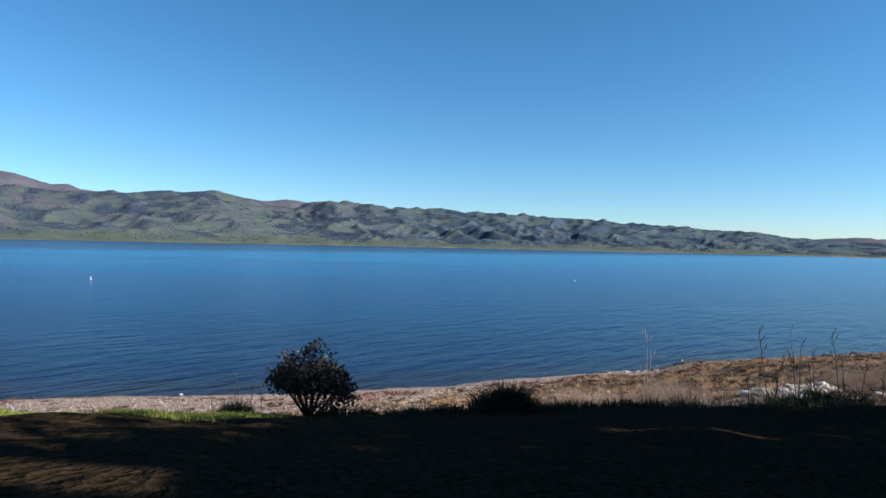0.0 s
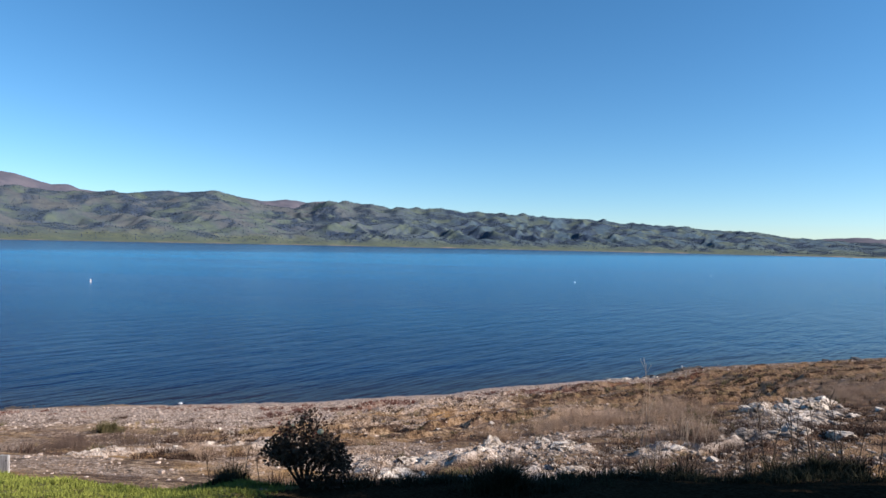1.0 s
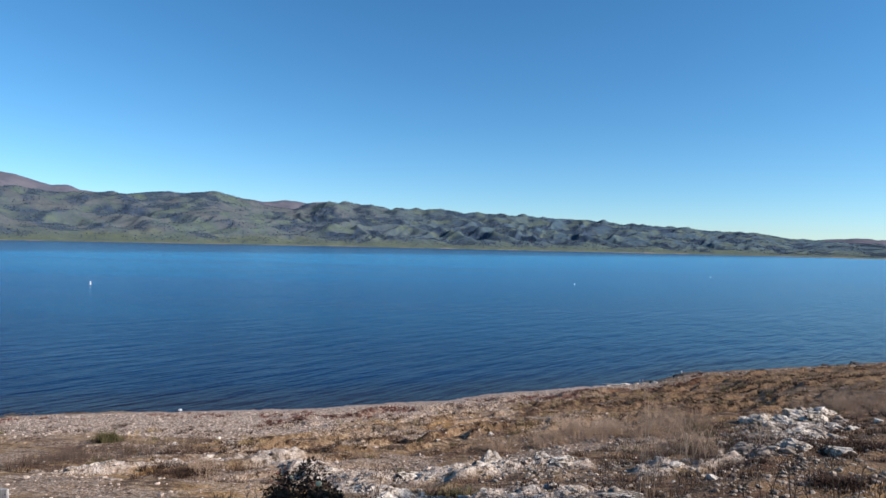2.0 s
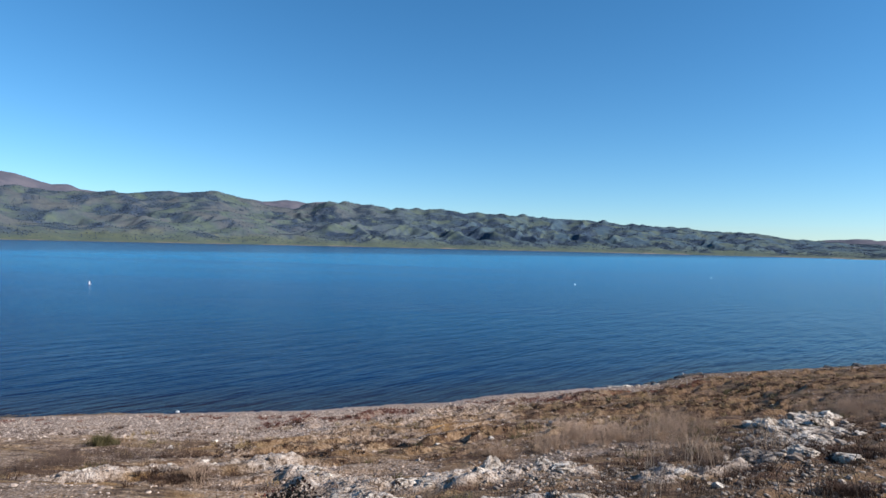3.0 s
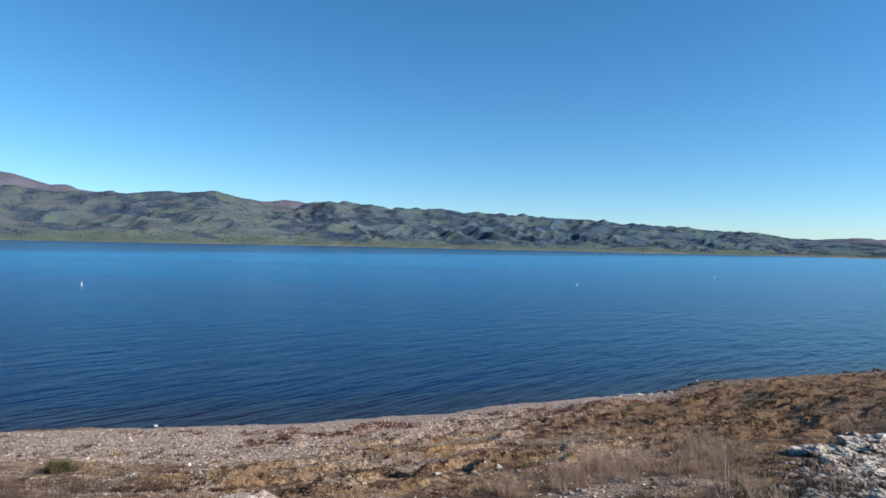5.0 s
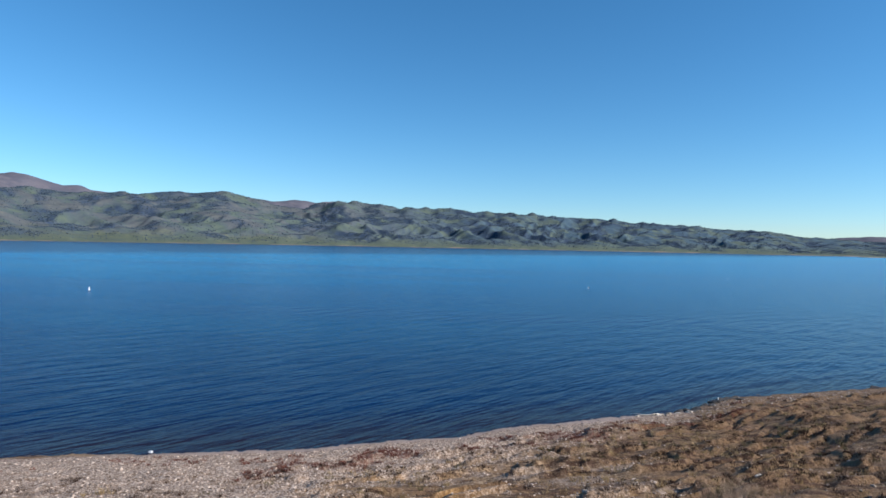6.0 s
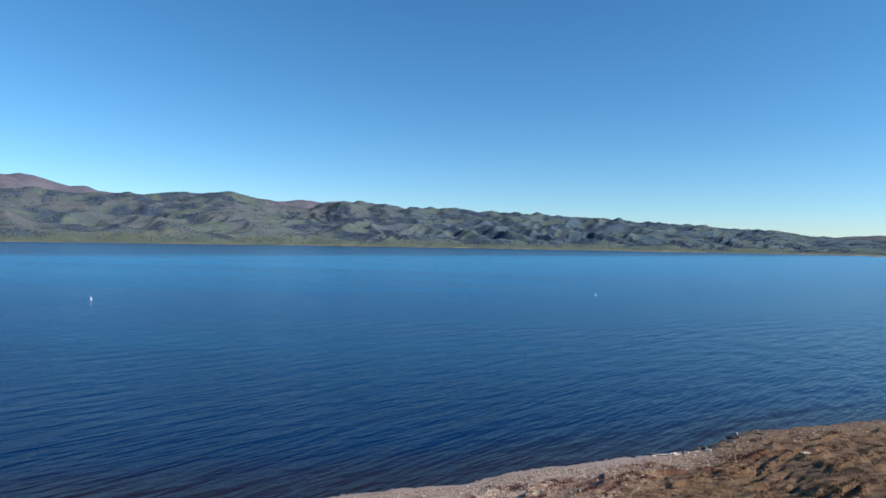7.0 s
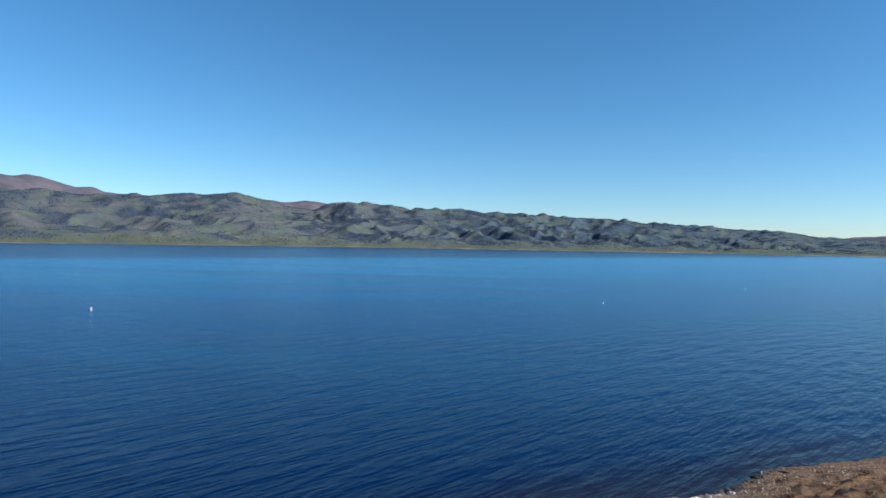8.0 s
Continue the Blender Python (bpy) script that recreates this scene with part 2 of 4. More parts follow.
def water_material():
    m, n, l, p = material("lake_water")
    pos = n.new("ShaderNodeNewGeometry").outputs["Position"]
    shallow = attr(n, "shallow").outputs["Fac"]
    streak = noise_node(n, l, 0.02, 4, 0.55, pos, (0.16, 1.0, 1.0))
    gust = noise_node(n, l, 0.0045, 3, 0.5, pos, (0.22, 1.0, 1.0))
    lane = noise_node(n, l, 0.03, 3, 0.6, pos, (0.06, 1.0, 1.0))
    # paler streaks of reflected sky, painted into the water's colour
    deep = mix_node(n, l, range_node(n, l, streak, 0.4, 0.62), (0.003, 0.082, 0.228), (0.006, 0.132, 0.305))
    away = n.new("ShaderNodeSeparateXYZ")
    l.new(pos, away.inputs[0])
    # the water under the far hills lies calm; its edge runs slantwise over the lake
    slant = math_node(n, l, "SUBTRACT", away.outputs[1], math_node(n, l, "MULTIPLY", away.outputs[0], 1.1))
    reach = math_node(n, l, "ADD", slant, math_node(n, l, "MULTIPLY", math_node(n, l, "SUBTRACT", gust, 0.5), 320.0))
    lee_reflection = range_node(n, l, reach, 640, 820)
    # broad light lanes of sky reflection, also painted in
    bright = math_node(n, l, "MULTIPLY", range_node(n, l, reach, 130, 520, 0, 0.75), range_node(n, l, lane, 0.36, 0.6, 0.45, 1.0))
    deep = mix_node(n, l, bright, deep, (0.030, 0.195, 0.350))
    # the hills' dark reflection on the calm water, painted into the base colour
    deep = mix_node(n, l, math_node(n, l, "MULTIPLY", lee_reflection, 0.95), deep, (0.001, 0.022, 0.070))
    # base colour darkened towards the shore, painting the weaker sky reflection there
    deep = mix_node(n, l, attr(n, "near_dimming").outputs["Fac"], deep, (0.0006, 0.006, 0.034))
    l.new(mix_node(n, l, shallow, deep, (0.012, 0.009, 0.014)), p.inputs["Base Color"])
    p.inputs["Roughness"].default_value = 0.22
    p.inputs["IOR"].default_value = 1.33
    p.inputs["Specular IOR Level"].default_value = 0.28
    p.inputs["Specular Tint"].default_value = (0.24, 0.71, 1.0, 1)
    rot = n.new("ShaderNodeMapping")
    rot.inputs["Rotation"].default_value = (0, 0, radians(-50))
    l.new(pos, rot.inputs[0])
    swell = noise_node(n, l, 1.0, 2, 0.5, rot.outputs[0], (0.14, 0.5, 0.3))
    chop = noise_node(n, l, 1.0, 2, 0.5, rot.outputs[0], (0.46, 2.0, 1.0))
    ripple = noise_node(n, l, 1.0, 3, 0.6, rot.outputs[0], (2.2, 6.0, 3.0))
    calm = math_node(n, l, "SUBTRACT", range_node(n, l, streak, 0.40, 0.58, 0.55, 1.25), math_node(n, l, "MULTIPLY", lee_reflection, 0.75), True)
    b = bump_node(n, l, swell, 1.0, 0.34)
    b = bump_node(n, l, chop, 1.0, 0.165, b)
    l.new(calm, b.node.inputs["Strength"])
    b2 = bump_node(n, l, ripple, 0.9, 0.026, b)
    l.new(calm, b2.node.inputs["Strength"])
    l.new(b2, p.inputs["Normal"])
    return m


def hill_material(name, back=False):
    m, n, l, p = material(name)
    pos = n.new("ShaderNodeNewGeometry").outputs["Position"]
    sep = n.new("ShaderNodeSeparateXYZ")
    l.new(pos, sep.inputs[0])
    speck, patch, grit = noise_node(n, l, 0.06, 5, 0.7, pos), noise_node(n, l, 0.012, 4, 0.6, pos), noise_node(n, l, 0.2, 4, 0.7, pos)
    # blue-grey distance haze is painted into the base colours below
    if back:
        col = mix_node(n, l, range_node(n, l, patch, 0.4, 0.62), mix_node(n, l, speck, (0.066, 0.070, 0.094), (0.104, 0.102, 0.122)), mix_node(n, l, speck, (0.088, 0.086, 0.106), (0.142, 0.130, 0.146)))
    else:
        brown, wood_shade = attr(n, "brown").outputs["Fac"], attr(n, "wood_shade").outputs["Fac"]
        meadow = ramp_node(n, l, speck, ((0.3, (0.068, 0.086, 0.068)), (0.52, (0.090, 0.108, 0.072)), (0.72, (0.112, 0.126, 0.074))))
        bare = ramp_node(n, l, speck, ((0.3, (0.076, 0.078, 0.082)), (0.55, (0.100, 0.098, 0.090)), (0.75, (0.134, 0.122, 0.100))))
        hazed_brush = ramp_node(n, l, speck, ((0.3, (0.044, 0.068, 0.102)), (0.55, (0.057, 0.089, 0.114)), (0.75, (0.076, 0.110, 0.106))))
        shaded_grove = ramp_node(n, l, grit, ((0.3, (0.032, 0.048, 0.086)), (0.6, (0.044, 0.064, 0.098)), (0.8, (0.058, 0.080, 0.092))))
        col = mix_node(n, l, range_node(n, l, patch, 0.42, 0.62, 0.0, 0.7), hazed_brush, meadow)
        col = mix_node(n, l, math_node(n, l, "MULTIPLY", brown, range_node(n, l, patch, 0.60, 0.42, 0.0, 0.7), True), col, bare)
        low = math_node(n, l, "ADD", sep.outputs[2], math_node(n, l, "MULTIPLY", math_node(n, l, "SUBTRACT", patch, 0.5), 90.0))
        col = mix_node(n, l, range_node(n, l, low, 2, 30, 0.9, 0), col, meadow)
        # dark blue oak cover also paints the shade of gullies and averted slopes
        col = mix_node(n, l, math_node(n, l, "MULTIPLY", wood_shade, range_node(n, l, speck, 0.32, 0.52), True), col, shaded_grove)
        shore = math_node(n, l, "ADD", sep.outputs[2], math_node(n, l, "MULTIPLY", math_node(n, l, "SUBTRACT", patch, 0.5), 12.0))
        col = mix_node(n, l, range_node(n, l, shore, -0.6, 2.0, 0.8, 0), col, (0.26, 0.20, 0.15))
    l.new(col, p.inputs["Base Color"])
    p.inputs["Roughness"].default_value = 1.0
    p.inputs["Specular IOR Level"].default_value = 0.1
    b = bump_node(n, l, speck, 0.3, 4.0)
    l.new(bump_node(n, l, grit, 0.35, 1.0, b), p.inputs["Normal"])
    return m


def simple_material(name, dark, light, scale=8.0, rough=0.85, bump=0.3, dist=0.01, island=False, obj=False, spec=0.3, grain=None):
    """Two-tone noise colour with fine relief; island or obj vary it from piece to piece."""
    m, n, l, p = material(name)
    f = noise_node(n, l, scale, 5, 0.65, n.new("ShaderNodeTexCoord").outputs["Object"] if not island else None, grain)
    v = range_node(n, l, f, 0.3, 0.7)
    if island:
        v = math_node(n, l, "ADD", math_node(n, l, "MULTIPLY", v, 0.4), math_node(n, l, "MULTIPLY", n.new("ShaderNodeNewGeometry").outputs["Random Per Island"], 0.6))
    if obj:
        v = math_node(n, l, "ADD", math_node(n, l, "MULTIPLY", v, 0.65), math_node(n, l, "MULTIPLY", n.new("ShaderNodeObjectInfo").outputs["Random"], 0.35))
    l.new(mix_node(n, l, v, dark, light), p.inputs["Base Color"])
    p.inputs["Roughness"].default_value = rough
    p.inputs["Specular IOR Level"].default_value = spec
    if bump:
        l.new(bump_node(n, l, f, bump, dist), p.inputs["Normal"])
    return m


def chalk_rock_material():
    m, n, l, p = material("pale_rock")
    co = n.new("ShaderNodeNewGeometry").outputs["Position"]
    f, g = noise_node(n, l, 5.0, 6, 0.7, co), noise_node(n, l, 22, 4, 0.6, co)
    col = ramp_node(n, l, f, ((0.36, (0.026, 0.020, 0.016)), (0.43, (0.22, 0.18, 0.14)), (0.51, (0.56, 0.485, 0.40)), (0.68, (0.80, 0.73, 0.63))))
    col = mix_node(n, l, range_node(n, l, g, 0.55, 0.72, 0, 0.6), col, (0.24, 0.19, 0.14))
    tint = n.new("ShaderNodeObjectInfo").outputs["Random"]
    col = mix_node(n, l, range_node(n, l, tint, 0.55, 1.0, 0.0, 0.45), col, (0.33, 0.26, 0.19))
    l.new(col, p.inputs["Base Color"])
    p.inputs["Roughness"].default_value = 0.95
    p.inputs["Specular IOR Level"].default_value = 0.2
    b = bump_node(n, l, f, 0.9, 0.07)
    l.new(bump_node(n, l, g, 1.0, 0.035, b), p.inputs["Normal"])
    return m


MAT_GROUND, MAT_WATER = ground_material(), water_material()
MAT_HAZED_HILL, MAT_HAZED_BACK = hill_material("far_hill_cover_hazed"), hill_material("far_mountain_cover_hazed", True)
MAT_ROCK = chalk_rock_material()
MAT_DARKROCK = simple_material("dark_wet_rock", (0.02, 0.018, 0.016), (0.09, 0.075, 0.06), 9, 0.6, 0.7, 0.03, obj=True)
MAT_PEBBLE = simple_material("pebbles", (0.07, 0.047, 0.035), (0.64, 0.52, 0.42), 30, 0.9, 0.2, 0.01, island=True)
MAT_RUBBLE = simple_material("chalk_rubble", (0.040, 0.028, 0.021), (0.46, 0.38, 0.30), 9, 0.95, 0.5, 0.03, island=True)
MAT_STRAW = simple_material("dry_grass", (0.17, 0.115, 0.05), (0.42, 0.31, 0.16), 3, 0.9, 0, island=True)
MAT_WISPY = simple_material("wispy_grass", (0.23, 0.155, 0.105), (0.48, 0.355, 0.25), 3, 0.9, 0, island=True)
MAT_TWIG = simple_material("grey_twigs", (0.034, 0.023, 0.018), (0.15, 0.104, 0.080), 3, 0.95, 0, island=True)
MAT_SCRUB = simple_material("brown_scrub", (0.018, 0.010, 0.007), (0.085, 0.047, 0.029), 3, 0.95, 0, island=True)
MAT_OLIVE = simple_material("olive_scrub", (0.04, 0.038, 0.014), (0.14, 0.118, 0.05), 3, 0.95, 0, island=True)
MAT_RED = simple_material("red_weed", (0.06, 0.022, 0.016), (0.17, 0.062, 0.042), 3, 0.95, 0, island=True)
MAT_GREEN = simple_material("green_grass", (0.105, 0.130, 0.020), (0.24, 0.262, 0.05), 3, 0.85, 0, island=True)
# grass for the shaded bank edge, with the shade put into its colour
MAT_SHADEGRASS = simple_material("shaded_grass", (0.02, 0.019, 0.009), (0.058, 0.054, 0.024), 3, 0.9, 0, island=True)
MAT_LEAF = simple_material("bush_leaf", (0.022, 0.014, 0.009), (0.125, 0.084, 0.052), 12, 0.75, 0, island=True, spec=0.2)
MAT_BARK = simple_material("bark", (0.035, 0.026, 0.02), (0.13, 0.10, 0.075), 14, 0.95, 0.8, 0.02, grain=(1, 1, 0.2))
MAT_OAKLEAF = simple_material("oak_leaf", (0.03, 0.045, 0.014), (0.085, 0.11, 0.035), 8, 0.7, 0, island=True)
MAT_FLOWER = simple_material("pale_flower", (0.62, 0.50, 0.26), (0.80, 0.72, 0.5), 20, 0.7, 0.2, 0.004)
MAT_STALK_DARK = simple_material("dark_dead_stalk", (0.03, 0.022, 0.016), (0.10, 0.07, 0.05), 30, 0.9, 0.4, 0.003)
MAT_STALK_PALE = simple_material("pale_dead_stalk", (0.26, 0.19, 0.13), (0.46, 0.37, 0.28), 30, 0.9, 0.4, 0.003)
MAT_DRIFT = simple_material("driftwood", (0.16, 0.14, 0.12), (0.46, 0.43, 0.39), 10, 0.9, 0.6, 0.02, grain=(0.3, 2, 2))
MAT_BOARD = simple_material("weathered_board", (0.24, 0.23, 0.22), (0.50, 0.49, 0.47), 14, 0.9, 0.6, 0.01, grain=(3, 3, 0.3))
MAT_BUOY = simple_material("buoy_white", (0.50, 0.51, 0.52), (0.66, 0.66, 0.65), 4, 0.45, 0.1, 0.01)
MAT_ORANGE = simple_material("buoy_orange", (0.55, 0.16, 0.03), (0.70, 0.22, 0.05), 4, 0.5, 0.1, 0.01)
# the blue in these oaks is distance haze put into the colour
MAT_HAZED_WOODS = simple_material("far_woods", (0.038, 0.056, 0.088), (0.062, 0.086, 0.094), 0.2, 1.0, 0, island=True)


# ---- mesh helpers ----
def mesh_from(name, verts, faces, mat, flat=True):
    me = bpy.data.meshes.new(name)
    me.from_pydata([tuple(v) for v in verts] if not isinstance(verts, np.ndarray) else verts.tolist(), [], faces if not isinstance(faces, np.ndarray) else faces.tolist())
    me.materials.append(mat)
    if not flat:
        me.polygons.foreach_set("use_smooth", [True] * len(me.polygons))
    me.update()
    return me


def part(name, bm, mat, parent=None, label="", flat=False):
    """One mesh object from a bmesh, under its thing."""
    me = bpy.data.meshes.new(name)
    bm.to_mesh(me)
    bm.free()
    me.materials.append(mat)
    if not flat:
        me.polygons.foreach_set("use_smooth", [True] * len(me.polygons))
    ob = new(name, me)
    if parent is not None:
        ob.parent = parent
    return tagged(ob, label)


def part_mesh(name, me, parent=None, label=""):
    ob = new(name, me)
    if parent is not None:
        ob.parent = parent
    return tagged(ob, label)


def empty(name, x, y, z):
    ob = new(name)
    ob.matrix_basis = pose(x, y, z)
    return ob


def tube(bm, points, radii, sides=6):
    """A tapered, bent rod through the points."""
    rings = []
    for i, (p, r) in enumerate(zip(points, radii)):
        a, b = Vector(points[max(i - 1, 0)]), Vector(points[min(i + 1, len(points) - 1)])
        d = (b - a).normalized()
        u = d.orthogonal().normalized()
        w = d.cross(u)
        rings.append([bm.verts.new(Vector(p) + r * (math.cos(k * math.tau / sides) * u + math.sin(k * math.tau / sides) * w)) for k in range(sides)])
    for lo, hi in zip(rings, rings[1:]):
        for k in range(sides):
            bm.faces.new((lo[k], lo[(k + 1) % sides], hi[(k + 1) % sides], hi[k]))
    bm.faces.new(rings[0][::-1]), bm.faces.new(rings[-1])


def lathe(bm, profile, sides=20):
    """A turned body from (radius, height) pairs."""
    rings = [[bm.verts.new((r * math.cos(k * math.tau / sides), r * math.sin(k * math.tau / sides), z)) for k in range(sides)] for r, z in profile]
    for lo, hi in zip(rings, rings[1:]):
        for k in range(sides):
            bm.faces.new((lo[k], lo[(k + 1) % sides], hi[(k + 1) % sides], hi[k]))
    bm.faces.new(rings[0][::-1]), bm.faces.new(rings[-1])


def blades(rng, cx, cy, cz, height, lean, width, spread, count, curl=0.5):
    """Bent blades, three vertices wide at the foot and pointed, one tuft per centre. Arrays of vertices and faces."""
    n = len(cx)
    idx = np.repeat(np.arange(n), count)
    k = len(idx)
    a = rng.uniform(0, math.tau, k)
    off = spread[idx] * np.sqrt(rng.uniform(0, 1, k))
    bx, by = cx[idx] + off * np.cos(a), cy[idx] + off * np.sin(a)
    bz = cz[idx]
    h = height[idx] * rng.uniform(0.45, 1.1, k)
    t = a + rng.normal(0, 0.7, k)
    ln = h * lean * rng.uniform(0.2, 1.3, k)
    wa = rng.uniform(0, math.pi, k)
    wx, wy = width * np.cos(wa), width * np.sin(wa)
    v = np.empty((k, 5, 3))
    v[:, 0] = np.stack([bx - wx, by - wy, bz - 0.03], 1)
    v[:, 1] = np.stack([bx + wx, by + wy, bz - 0.03], 1)
    mx, my, mz = bx + ln * (1 - curl) * 0.5 * np.cos(t), by + ln * (1 - curl) * 0.5 * np.sin(t), bz + h * 0.6
    v[:, 2] = np.stack([mx + 0.75 * wx, my + 0.75 * wy, mz], 1)
    v[:, 3] = np.stack([mx - 0.75 * wx, my - 0.75 * wy, mz], 1)
    v[:, 4] = np.stack([bx + ln * np.cos(t), by + ln * np.sin(t), bz + h], 1)
    base = (np.arange(k) * 5)[:, None]
    quads, tris = base + np.array([0, 1, 2, 3]), base + np.array([3, 2, 4])
    return v.reshape(-1, 3), quads.tolist() + tris.tolist()


# ---- ground: one sheet, fine near the walk ----
def spread_axis(core, far_lo, far_hi, grow=1.16):
    lo, hi, step = core[0], core[-1], core[1] - core[0]
    left, right = [lo], [hi]
    s = step
    while left[-1] > far_lo:
        s *= grow
        left.append(left[-1] - s)
    s = step
    while right[-1] < far_hi:
        s *= grow
        right.append(right[-1] + s)
    return np.array(left[:0:-1] + list(core) + right[1:])


def build_ground():
    xs = spread_axis(np.concatenate([np.arange(-34, -14, 0.2), np.arange(-14, 17, 0.1), np.arange(17, 44, 0.2)]), -4600, 4600)
    ys = spread_axis(np.concatenate([np.arange(1.0, 10, 0.15), np.arange(10, 31, 0.1), np.arange(31, 70, 0.2)]), -4600, 700)
    gx, gy = np.meshgrid(xs, ys)
    x, y = gx.ravel(), gy.ravel()
    z = land(x, y)
    far = np.hypot(x, y)
    z = np.where(far > 400, np.where(z > 0, np.minimum(z, 40), z), z)
    nx, ny = len(xs), len(ys)
    i = np.arange(nx - 1)[None, :] + nx * np.arange(ny - 1)[:, None]
    faces = np.stack([i, i + 1, i + 1 + nx, i + nx], -1).reshape(-1, 4)
    me = mesh_from("ground", np.stack([x, y, z], 1), faces, MAT_GROUND, flat=False)
    s = inland(x, y)
    top = smooth(7.9, 7.2, y + 0.6 * (fbm(x * 1.5, y * 1.5, 2, 85) - 0.5)) * smooth(7.6, 8.0, z)
    n1, n2, n3 = fbm(x * 0.25, y * 0.4, 3, 81), fbm(x * 0.5, y * 0.9, 3, 82), fbm(x * 0.8, y * 0.8, 3, 83)
    gravel = smooth(0.2, 1.0, s) * (1 - smooth(7, 13, s + 6 * (n1 - 0.5) + 0.5 * np.clip(x + 4, 0, 40))) + 0.55 * smooth(0.5, 0.62, n2) * (1 - top) * (s > 0) * (1 - smooth(5, 8, x))
    chalk = chalk_mask(x, y) * (1 - top)
    red = 0.7 * smooth(0.53, 0.64, n2 + 0.02) * smooth(1.2, 2.5, s) * (1 - smooth(5.5, 9, s)) * smooth(-14, -7, x) * (1 - smooth(12, 26, x))
    green = top * smooth(-0.9, -1.5, x - 0.3 * (y - 6.5))
    wet = (1 - smooth(0.0, 0.10, s)) * (0.7 + 0.3 * n3)
    strand = (1 - smooth(0.4, 0.8, s + 0.5 * (n3 - 0.5) - 0.5 * smooth(3, 9, x) * smooth(13, 9, x))) * smooth(-24, -14, x) * smooth(17, 11, x)
    layer = me.attributes.new("strand", "FLOAT", "POINT")
    layer.data.foreach_set("value", strand.astype(np.float32))
    straw = np.maximum(smooth(0.3, 2.5, x) * smooth(21.5, 18, y), (0.3 + 0.7 * smooth(-5, 2, x)) * smooth(4, 9, s) * smooth(0.40, 0.56, n1 + 0.006 * x) + smooth(0, 9, x) * 0.85)
    one = np.ones_like(x)
    orange = sum(a * np.exp(-((x - cx) / rx) ** 2 - ((y - cy) / ry) ** 2) for cx, cy, rx, ry, a in ((-3.9, 13.6, 1.3, 1.2, 1.0), (-7.2, 14.6, 1.1, 0.9, 0.8), (-9.0, 19.3, 0.9, 0.6, 0.9), (-10.9, 17.2, 1.2, 0.8, 0.7), (8.6, 15.1, 1.0, 0.8, 0.9), (-4.5, 34.2, 3.6, 1.2, 0.8), (-0.3, 29.0, 1.6, 0.8, 0.7), (-6.9, 31.5, 2.2, 0.8, 0.5)))
    layer = me.attributes.new("orange", "FLOAT", "POINT")
    layer.data.foreach_set("value", np.clip(orange * (0.6 + 0.8 * n3), 0, 1).astype(np.float32))
    # mask of the shade painted on the bank top, beside and before the grass
    layer = me.attributes.new("painted_shade", "FLOAT", "POINT")
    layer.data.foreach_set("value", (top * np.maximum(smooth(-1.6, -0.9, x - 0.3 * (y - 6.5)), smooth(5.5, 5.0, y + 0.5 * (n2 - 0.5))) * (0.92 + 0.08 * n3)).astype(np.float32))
    for name, cols in (("zone", (gravel, chalk, red)), ("zone_more", (green, wet, straw))):
        layer = me.color_attributes.new(name, "FLOAT_COLOR", "POINT")
        layer.data.foreach_set("color", np.stack([*(np.clip(c, 0, 1) for c in cols), one], 1).astype(np.float32).ravel())
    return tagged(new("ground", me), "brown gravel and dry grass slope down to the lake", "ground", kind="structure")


ground = build_ground()


def build_lake():
    xs = spread_axis(np.arange(-60, 70, 1.0), -4600, 4600, 1.22)
    ys = spread_axis(np.arange(20, 90, 1.0), -400, 4700, 1.22)
    gx, gy = np.meshgrid(xs, ys)
    x, y = gx.ravel(), gy.ravel()
    nx, ny = len(xs), len(ys)
    i = np.arange(nx - 1)[None, :] + nx * np.arange(ny - 1)[:, None]
    faces = np.stack([i, i + 1, i + 1 + nx, i + nx], -1).reshape(-1, 4)
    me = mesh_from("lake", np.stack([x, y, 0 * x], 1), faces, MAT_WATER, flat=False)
    depth = -inland(x, y)
    layer = me.attributes.new("shallow", "FLOAT", "POINT")
    layer.data.foreach_set("value", (1 - smooth(-0.5, 9, depth)).astype(np.float32))
    # weight of the painted dimming, fading out from the shore
    layer = me.attributes.new("near_dimming", "FLOAT", "POINT")
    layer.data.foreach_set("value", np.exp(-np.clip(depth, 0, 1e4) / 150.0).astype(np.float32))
    return tagged(new("lake", me), "wide blue lake with small wind ripples", "water", kind="structure")


lake = build_lake()

# ---- far shore ----
FAR_AZ = (-75, -55, -40, -29, -14, 1.5, 16.5, 29, 36, 55, 75)
FAR_R = (1250, 1300, 1350, 1420, 1650, 1820, 2150, 2500, 2700, 3000, 3000)
CREST = ((-75, 0.075), (-55, 0.07), (-39.4, 0.0640), (-35.4, 0.0617), (-33.3, 0.0617), (-31.9, 0.0649), (-30.2, 0.0642), (-27.6, 0.0694), (-23.6, 0.0724), (-21.7, 0.0654), (-19.8, 0.0555),
         (-17.3, 0.0519), (-15.3, 0.0622), (-13.4, 0.0661), (-11.2, 0.0620), (-7.6, 0.0576), (-4.9, 0.0580), (-2.0, 0.0546), (0.8, 0.0530), (4.5, 0.0506), (7.6, 0.0451), (9.9, 0.0467), (11.5, 0.0417),
         (13.5, 0.0396), (17.3, 0.0361), (20.0, 0.0308), (23.0, 0.0290), (25.9, 0.0216), (30.4, 0.0160), (32.1, 0.0150), (40, 0.02), (75, 0.02))
